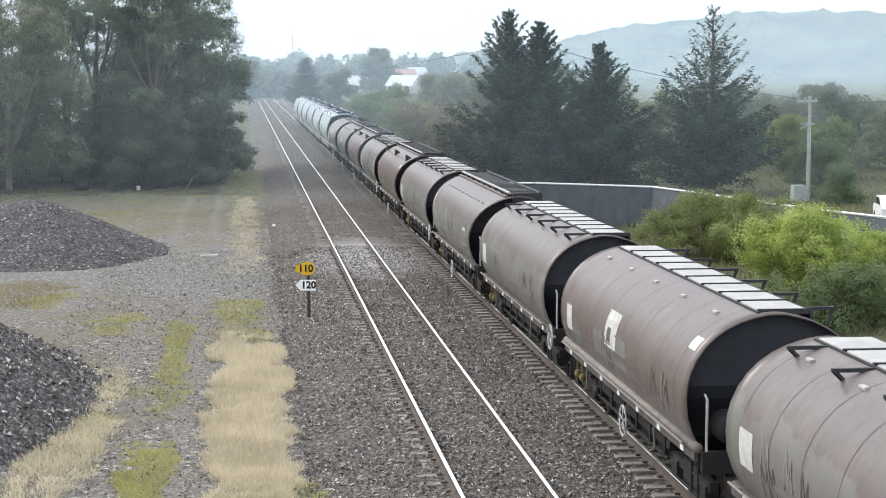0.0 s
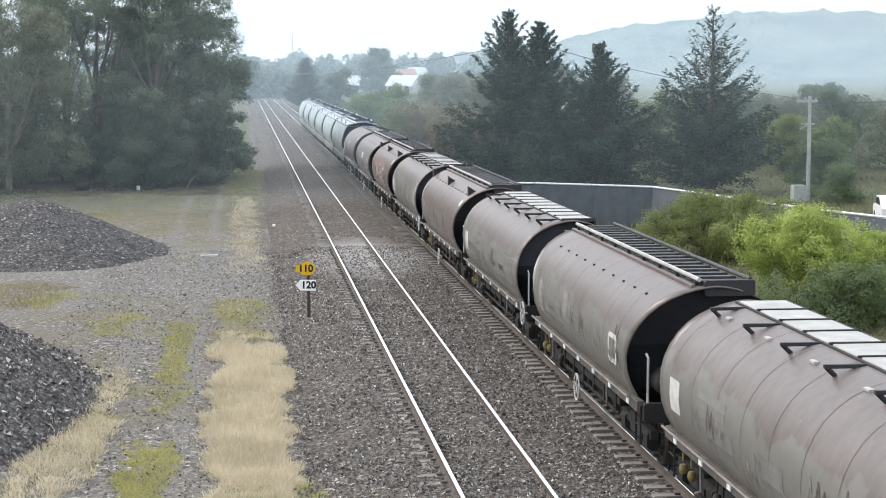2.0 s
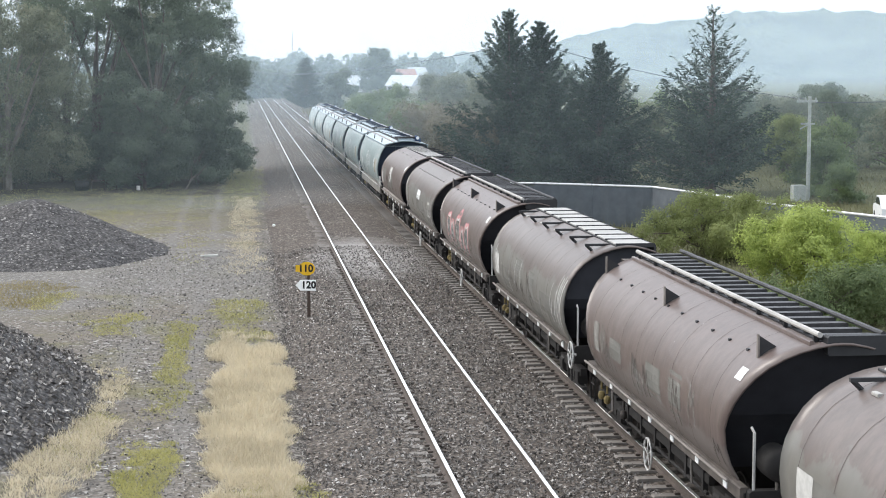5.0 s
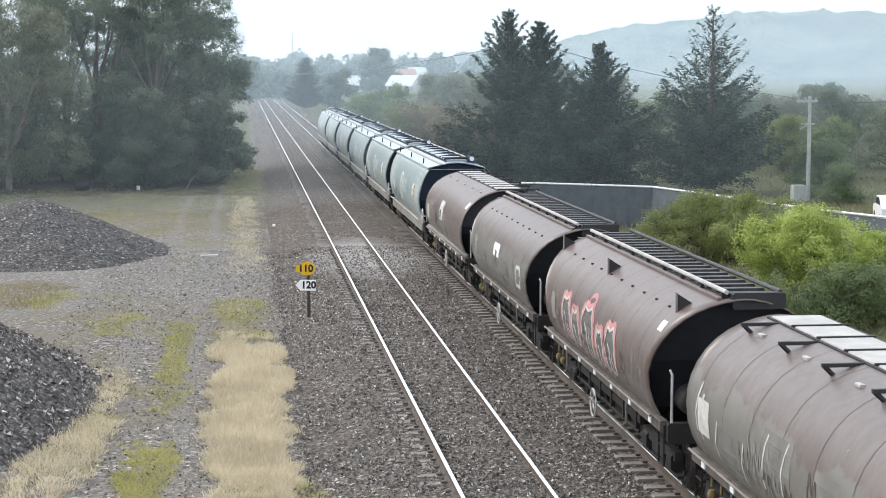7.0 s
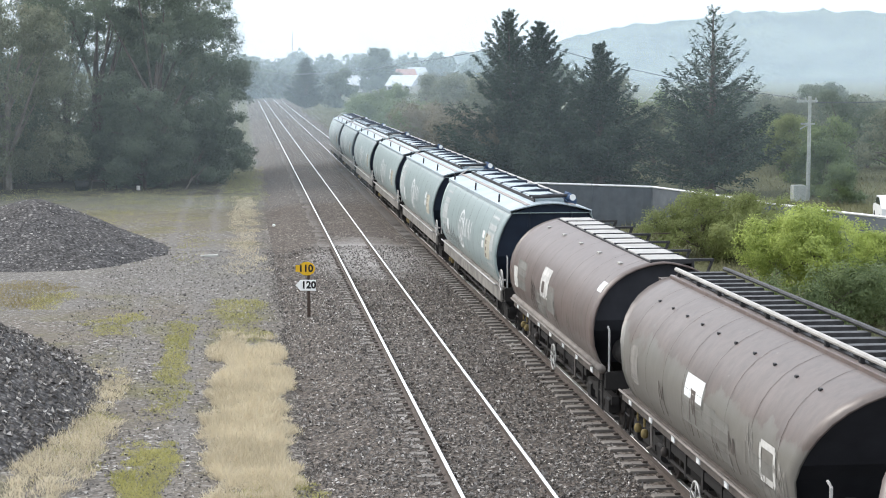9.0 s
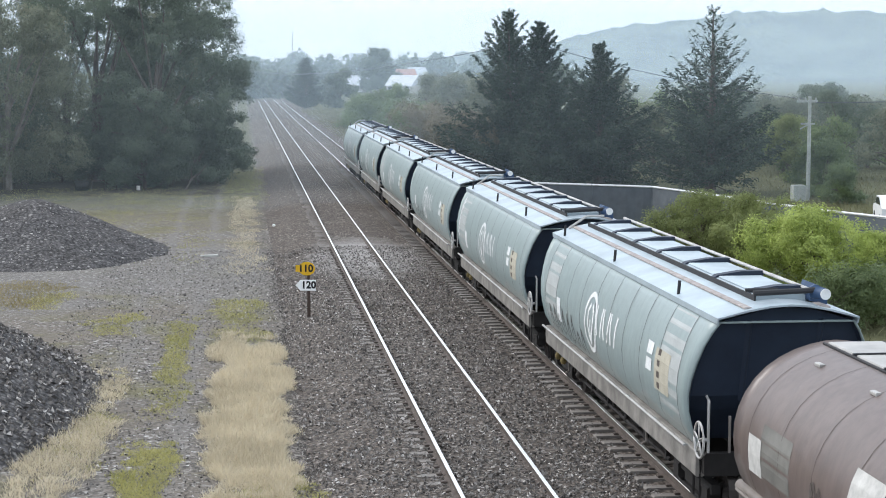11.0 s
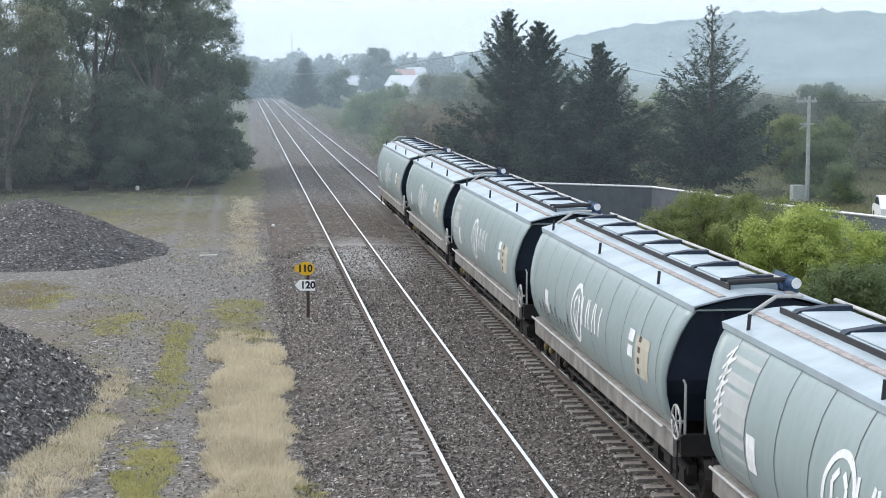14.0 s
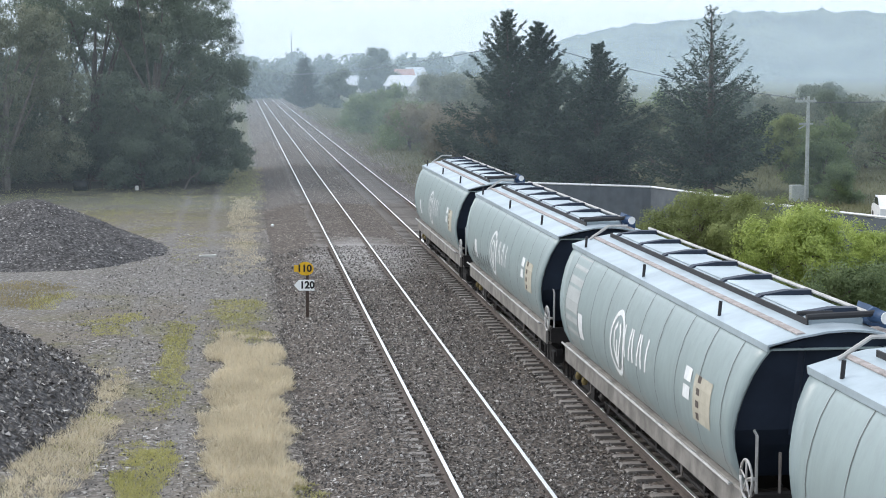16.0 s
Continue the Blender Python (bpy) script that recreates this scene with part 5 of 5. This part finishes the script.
def build_heap(name, cx, cy, rx, ry, h, seed, label):
    g = Geo()
    n, m = 130, 60
    for j in range(m + 1):
        r = j / m * 1.08
        for i in range(n):
            a = 2 * math.pi * i / n
            w = 1 + 0.10 * noise.noise(Vector((math.cos(a) * 1.4, math.sin(a) * 1.4, seed)))
            x, y = cx + rx * r * w * math.cos(a), cy + ry * r * w * math.sin(a)
            z = h * (1 - (r if r > 0.22 else (r * r / 0.44 + 0.11)))
            z += 0.10 * noise.noise(Vector((x * 0.9, y * 0.9, seed))) + 0.035 * noise.noise(Vector((x * 5, y * 5, seed)))
            g.v.append((x, y, GZ + (z if r < 1.02 else -0.15)))
    for j in range(m):
        for i in range(n):
            k = (i + 1) % n
            g.f.append((j * n + i, j * n + k, (j + 1) * n + k, (j + 1) * n + i))
    heap = tagged(part(name, g, PILE, smooth=True), label, "gravel heap")
    # loose stones on its face
    rng = np.random.default_rng(seed)
    st = Geo()
    for i in range(26000 if cy < 50 else 5000):
        a, r = rng.uniform(0, 6.28), math.sqrt(rng.uniform(0.02, 1.1))
        w = 1 + 0.10 * noise.noise(Vector((math.cos(a) * 1.4, math.sin(a) * 1.4, seed)))
        x, y = cx + rx * r * w * math.cos(a), cy + ry * r * w * math.sin(a)
        z = GZ + max(-0.02, h * (1 - (r if r > 0.22 else (r * r / 0.44 + 0.11)))) + 0.10 * noise.noise(Vector((x * 0.9, y * 0.9, seed))) + 0.035 * noise.noise(Vector((x * 5, y * 5, seed)))
        s = rng.uniform(0.03, 0.085) * (1.0 if cy < 50 else 0.5)
        q = rng.normal(size=(4, 3))
        q = q / np.linalg.norm(q, axis=1)[:, None] * s
        st.add([(x + p[0], y + p[1], z + p[2] + 0.01) for p in q], [(0, 1, 2), (0, 2, 3), (0, 3, 1), (1, 3, 2)])
    tagged(part("stone_cover", st, STONE, heap, "loose pale broken stones"), kind="stuff")


def stone_material():
    k = Nodes("broken_stone")
    k.colour(k.ramp(k.island(), [(0.0, (0.065, 0.060, 0.057)), (0.55, (0.195, 0.178, 0.164)), (0.88, (0.33, 0.305, 0.28)), (1.0, (0.66, 0.62, 0.58))]))
    return k.done(0.9, 0, 0.2)


STONE = stone_material()


def build_yard_stones():
    """Loose stones over the gravel of the yard."""
    rng = np.random.default_rng(78)
    st = Geo()
    for i in range(16000):
        y = 27 + 45 * rng.uniform(0, 1) ** 1.5
        x = rng.uniform(-5.2, 1.2)
        s = rng.uniform(0.015, 0.045)
        q = rng.normal(size=(4, 3))
        q = q / np.linalg.norm(q, axis=1)[:, None] * s
        z = GZ + 0.06 * noise.noise(Vector((x * 0.35, y * 0.35, 0))) + 0.01
        st.add([(x + p[0], y + p[1], z + p[2]) for p in q], [(0, 1, 2), (0, 2, 3), (0, 3, 1), (1, 3, 2)])
    tagged(part("yard_gravel", st, STONE), "loose pale gravel stones over the yard", "gravel", kind="stuff")


def build_loose_ballast():
    """Separate stones over the bed and its shoulder, where the camera is nearest."""
    rng = np.random.default_rng(77)
    st = Geo()
    for i in range(42000):
        y = 26 + 44 * rng.uniform(0, 1) ** 1.5
        x = rng.uniform(0.7, 6.9)
        z = bed_height(x) + 0.012
        s = rng.uniform(0.02, 0.05)
        q = rng.normal(size=(4, 3))
        q = q / np.linalg.norm(q, axis=1)[:, None] * s
        st.add([(x + p[0], y + p[1], z + p[2]) for p in q], [(0, 1, 2), (0, 2, 3), (0, 3, 1), (1, 3, 2)])
    tagged(part("loose_ballast", st, STONE), "loose broken ballast stones", "ballast", kind="stuff")


# ---------- signs, fence, pole, houses ----------
YELLOW = plain("yellow_sign_paint", (0.72, 0.42, 0.02), 0.5, 0, 0.12, 5)
SIGNWHITE = plain("white_sign_paint", (0.88, 0.88, 0.86), 0.5, 0, 0.06, 5)
SIGNBLACK = plain("black_sign_lettering", (0.015, 0.015, 0.015), 0.6, 0, 0.1, 5)
POST = plain("dark_brown_steel_post", (0.07, 0.05, 0.04), 0.8, 0, 0.3, 8)
FENCEGREY = plain("grey_shade_cloth", (0.12, 0.135, 0.15), 0.85, 0, 0.25, 2)
FENCEWHITE = plain("white_fence_rail_paint", (0.72, 0.72, 0.72), 0.5, 0, 0.15, 4)
POLE = plain("grey_timber_pole", (0.34, 0.36, 0.33), 0.85, 0, 0.3, 5)
WIRE = plain("dark_cable", (0.10, 0.105, 0.11), 0.7, 0, 0.1, 5)
ROOFWHITE = plain("white_metal_roof", (0.56, 0.58, 0.60), 0.4, 0.0, 0.1, 0.6)
ROOFRED = plain("faded_red_roof", (0.42, 0.22, 0.18), 0.7, 0, 0.2, 0.6)
HOUSEWALL = plain("cream_house_wall", (0.55, 0.53, 0.48), 0.8, 0, 0.15, 0.8)
GLASS = plain("dark_window_glass", (0.03, 0.035, 0.04), 0.12, 0, 0.1, 1)


def lettering(text, size, parent, material, at):
    cu = bpy.data.curves.new("lettering", "FONT")
    cu.body, cu.size, cu.align_x, cu.align_y, cu.extrude, cu.offset = text, size, "CENTER", "CENTER", 0.002, 0.011
    tmp = bpy.data.objects.new("lettering", cu)
    scene.collection.objects.link(tmp)
    me = bpy.data.meshes.new_from_object(tmp.evaluated_get(bpy.context.evaluated_depsgraph_get()))
    bpy.data.objects.remove(tmp)
    me.materials.clear()
    return part("lettering", me, material, parent, at=at)


def plate(outline, t=0.012):
    """A flat board in the x-z plane, facing -y."""
    return Geo().prism(outline, -t / 2, t / 2)


def build_sign():
    s = empty("speed_sign", pose(1.85, 51.08, GZ, 0, 0, -7))
    part("post", Geo().box(-0.045, 0.045, -0.03, 0.03, -0.3, 1.72, 0.012), POST, s)
    r = 0.235
    circ = [(0.03 + 1.05 * r * math.cos(a), 1.55 + 0.86 * r * math.sin(a)) for a in [math.radians(d) for d in range(-150, 151, 15)]]
    top = part("yellow_board", plate([(-0.30, 1.56 - 0.10)] + circ + [(-0.30, 1.56 + 0.10)]), YELLOW, s, "yellow rounded board with black 110", at=pose(-0.08, -0.045, 0))
    lettering("110", 0.29, top, SIGNBLACK, pose(0.0, -0.009, 1.55, 90))
    low = part("white_board", plate([(-0.33, 1.06), (-0.18, 0.90), (0.27, 0.90), (0.27, 1.22), (-0.18, 1.22)]), SIGNWHITE, s, "white arrow-shaped board with black 120", at=pose(-0.06, -0.045, 0))
    lettering("120", 0.29, low, SIGNBLACK, pose(0.06, -0.009, 1.06, 90))
    tagged(s, "yellow and white speed boards on a dark post", "speed sign")


def build_fence():
    """Shade-clothed wire fence with a white top rail."""
    line = [(12.6, 84.5), (13.9, 83.0), (16.4, 81.4), (18.9, 79.6), (20.2, 74.5), (21.3, 69.0), (22.4, 65.0), (23.6, 61.8), (25.5, 58.5)]
    f = empty("fence")
    for i, ((x0, y0), (x1, y1)) in enumerate(zip(line, line[1:])):
        z0, z1 = 1.5 if i > 0 else 1.42, 1.5
        part("top_rail", Geo().tube([(x0, y0, z0), (x1, y1, z1)], 0.05, 6), FENCEWHITE, f, "white painted top rail")
        part("post", Geo().tube([(x1, y1, GZ - 0.2), (x1, y1, 1.55)], 0.045, 6), FENCEGREY, f)
        d = Vector((x1 - x0, y1 - y0, 0))
        nrm = Vector((-d.y, d.x, 0)).normalized() * 0.02
        n = 7
        g = Geo()
        for j in range(n + 1):
            p = Vector((x0, y0, 0)) + d * (j / n) + nrm * (1 if j % 2 else -1)
            g.v += [(p.x, p.y, GZ), (p.x, p.y, z0 - 0.06)]
        for j in range(n):
            g.f.append((2 * j, 2 * j + 2, 2 * j + 3, 2 * j + 1))
        part("cloth_panel", g, FENCEGREY, f, "dark grey shade cloth")
    tagged(f, "dark shade-cloth fence with a white top rail", "fence")


def build_pole():
    x, y = 31.8, 96.0
    p = empty("power_pole", pose(x, y, GZ))
    part("pole", Geo().tube([(0, 0, -0.4), (0, 0, 5.9)], 0.125, 10, 0.09), POLE, p)
    part("crossarm", Geo().box(-0.75, 0.45, -0.06, 0.06, 5.55, 5.68, 0.02), POLE, p)
    part("crossarm", Geo().box(-0.5, 0.3, -0.05, 0.05, 4.3, 4.4, 0.02), POLE, p)
    for dx in (-0.65, -0.25, 0.35):
        part("insulator", Geo().lathe([(0.0, 0), (0.05, 0.0), (0.06, 0.05), (0.035, 0.09), (0.05, 0.12), (0, 0.16)], pose(dx, 0, 5.68, 0, -90, 0), 10), POLE, p)
    part("pole_lamp_bracket", Geo().tube([(0, 0, 4.35), (-0.5, 0.1, 4.05)], 0.04, 6), POLE, p)
    tagged(p, "weathered grey timber power pole with crossarms", "power pole")
    hidden = empty("power_pole", pose(18.6, 120, GZ))
    part("pole", Geo().tube([(0, 0, -0.4), (0, 0, 10.0)], 0.17, 10, 0.12), POLE, hidden)
    part("crossarm", Geo().box(-0.9, 0.9, -0.06, 0.06, 9.6, 9.72, 0.02), POLE, hidden)
    tagged(hidden, "timber power pole standing among dark conifers", "power pole")
    spans = [((18.6, 120, 9.3), (31.5, 96, 5.3), 0.5, 0.022), ((18.6, 120, 8.7), (1.0, 330, 7.0), 1.3, 0.03), ((32.1, 96, 5.1), (46, 90, 6.4), 0.35, 0.03)]
    for a, b, sag, r in spans:
        a, b = Vector(a), Vector(b)
        pts = [a.lerp(b, i / 24) - Vector((0, 0, sag * 4 * (i / 24) * (1 - i / 24))) for i in range(25)]
        tagged(part("power_cable", Geo().tube(pts, r, 5), WIRE), "thin dark overhead power cable", "cable", "overhead cables")
    mast = Geo().tube([(0, 0, 0), (0, 0, 26)], 0.35, 6, 0.15)
    tagged(part("radio_mast", mast, WIRE, at=pose(24, 850, GZ)), "slender far radio mast", "mast")


def build_house(x, y, w, d, h, roof_h, roof_mat, turn, label):
    ho = empty("house", pose(x, y, GZ, 0, 0, turn))
    part("wall", Geo().box(-w / 2, w / 2, -d / 2, d / 2, 0, h), HOUSEWALL, ho)
    e = 0.5
    g = Geo().add([(-w / 2 - e, -d / 2 - e, h), (w / 2 + e, -d / 2 - e, h), (w / 2 + e, d / 2 + e, h), (-w / 2 - e, d / 2 + e, h), (-w / 2 - e, 0, h + roof_h), (w / 2 + e, 0, h + roof_h)],
                  [(0, 1, 5, 4), (2, 3, 4, 5), (0, 4, 3), (1, 2, 5), (3, 2, 1, 0)])
    part("roof", g, roof_mat, ho)
    for i in range(3):
        wx = -w / 2 + w * (i + 0.5) / 3
        win = part("window", Geo().box(wx - 0.8, wx + 0.8, -d / 2 - 0.05, -d / 2 + 0.05, 1.0, 2.3), GLASS, ho)
        part("frame", Geo().box(wx - 0.9, wx + 0.9, -d / 2 - 0.03, -d / 2 + 0.02, 0.9, 2.4), FENCEWHITE, win)
    tagged(ho, label, "house", "distant houses")


def build_houses():
    build_house(51.5, 560, 9, 8, 2.6, 3.4, ROOFWHITE, -35, "distant cream house with a white metal roof")
    build_house(45.8, 585, 6, 8, 2.6, 3.2, ROOFWHITE, 60, "distant cream house with a white gable roof")
    build_house(38.5, 610, 12, 9, 2.4, 3.4, ROOFWHITE, 8, "distant low cream house with a white roof")
    build_house(66.5, 720, 7, 8, 5.5, 2.6, ROOFRED, 5, "distant house with a faded red roof")
    build_house(72.5, 735, 7, 9, 5.5, 3.4, ROOFWHITE, 15, "distant two-storey house with a white roof")
    build_house(104, 760, 12, 9, 5.0, 3.0, ROOFWHITE, -10, "distant house with a pale roof among trees")
    build_house(-3.0, 640, 10, 8, 3.0, 2.6, ROOFWHITE, 0, "distant pale house behind trees")


def build_car():
    x, y = 30.75, 79.8
    c = empty("parked_car", pose(x, y, GZ + 0.0, 0, 0, 75))
    prof = [(-2.1, 0.35), (2.1, 0.35), (2.15, 0.75), (1.9, 0.92), (1.05, 1.0), (0.45, 1.42), (-0.95, 1.45), (-1.6, 1.05), (-2.1, 0.95)]
    part("body", Geo().prism(prof, -0.85, 0.85), FENCEWHITE, c, "white car body")
    for s in (-1, 1):
        part("side_window", Geo().prism([(0.85, 1.02), (0.38, 1.36), (-0.88, 1.38), (-1.35, 1.06)], *sorted((s * 0.852, s * 0.862))), GLASS, c)
    part("windscreen", Geo().add([(1.08, -0.7, 1.02), (1.08, 0.7, 1.02), (0.5, 0.62, 1.41), (0.5, -0.62, 1.41)], [(0, 1, 2, 3)]), GLASS, c)
    for sx in (-1.3, 1.3):
        for s in (-1, 1):
            part("wheel", Geo().lathe([(0, -0.1), (0.3, -0.1), (0.32, -0.06), (0.32, 0.06), (0.3, 0.1), (0, 0.1)], pose(sx, s * 0.78, 0.32, 0, 0, 90), 16), SIGNBLACK, c)
    tagged(c, "white car parked beyond the fence", "car")
    b = part("utility_box", Geo().box(-0.35, 0.35, -0.3, 0.3, 0, 0.95, 0.05), POLE, at=pose(30.9, 95.0, GZ))
    tagged(b, "pale roadside utility box near the pole", "utility box")


def build_yard_clutter():
    """Small things lying about the yard."""
    slab = part("concrete_slab", Geo().box(-0.35, 0.35, -0.12, 0.12, -0.02, 0.05, 0.02), SIGNPALE, at=pose(-1.4, 69.6, GZ, 0, 0, 12))
    tagged(slab, "small pale concrete slab lying on gravel", "slab")
    litter = part("litter_bag", Geo().lathe([(0, -0.09), (0.05, -0.06), (0.07, 0.0), (0.04, 0.06), (0, 0.08)], pose(1.35, 81.0, GZ + 0.2), 9), SIGNWHITE)
    tagged(litter, "crumpled white litter on the ballast edge", "litter")
    bench = empty("metal_frame", pose(-8.6, 109.5, GZ, 0, 0, 8))
    part("top_bar", Geo().box(-0.8, 0.8, -0.04, 0.04, 0.55, 0.63, 0.01), POST, bench)
    for x in (-0.75, 0.0, 0.75):
        part("leg", Geo().tube([(x, 0, -0.1), (x, 0, 0.57)], 0.035, 6), POST, bench)
    tagged(bench, "low rusty metal frame under the gum trees", "frame")
    drum = part("dark_drum", Geo().lathe([(0, -0.42), (0.28, -0.42), (0.3, -0.38), (0.3, -0.02), (0.31, 0), (0.3, 0.02), (0.3, 0.38), (0.28, 0.42), (0, 0.42)], pose(-9.9, 109.0, GZ + 0.3), 16), SIGNBLACK, smooth=True)
    tagged(drum, "black steel drum lying on its side", "drum")
    bin_ = part("pale_drum", Geo().lathe([(0, 0), (0.11, 0), (0.12, 0.03), (0.12, 0.25), (0.1, 0.28), (0, 0.28)], pose(-6.5, 109.0, GZ, 0, -90, 0), 14), HOUSEWALL, smooth=True)
    tagged(bin_, "small pale upright drum under the gum trees", "drum")
    st = empty("marker_post", pose(-1.95, 129.0, GZ))
    part("post", Geo().box(-0.05, 0.05, -0.04, 0.04, -0.2, 1.1, 0.01), POST, st)
    part("cap", Geo().box(-0.06, 0.06, -0.05, 0.05, 1.1, 1.6, 0.01), SIGNWHITE, st, "white painted top")
    tagged(st, "thin marker post with a white top", "post")


build_heap("gravel_heap", -8.6, 72.0, 5.6, 7.0, 2.35, 3, "large dark grey heap of crushed gravel")
build_heap("gravel_heap", -9.3, 38.8, 5.7, 11.0, 3.75, 9, "dark grey heap of coarse crushed stone")
build_loose_ballast()
build_yard_stones()
build_grass()
build_sign()
build_fence()
build_pole()
build_houses()
build_car()
build_yard_clutter()
build_left_trees()
build_right_trees()
build_far_woods()
build_hill()
build_haze_sheets()


# ---------- what moves ----------
def joint_at(t):
    """Y of the near end of the sixth wagon at t seconds."""
    return 140.04 - 10.84 * t + 0.0377 * t * t


def motions():
    times = [0, 0.1] + [0.5 * i for i in range(1, 32)] + [15.9, 16]
    for k, kind, wag, y in TRAIN:
        walk(wag, [(t, pose(TRACK_B, joint_at(t) + y, 0)) for t in times])
        for bogie in [c for c in wag.children if c.name.startswith("bogie")]:
            for w in [c for c in bogie.children if c.name.startswith("wheelset")]:
                p = w.location.copy()
                rows = []
                for i in range(241):
                    t = i / 15.0
                    rows.append((t, pose(p.x, p.y, p.z, math.degrees((joint_at(0) - joint_at(t)) / 0.455) % 360)))
                walk(w, rows)


motions()
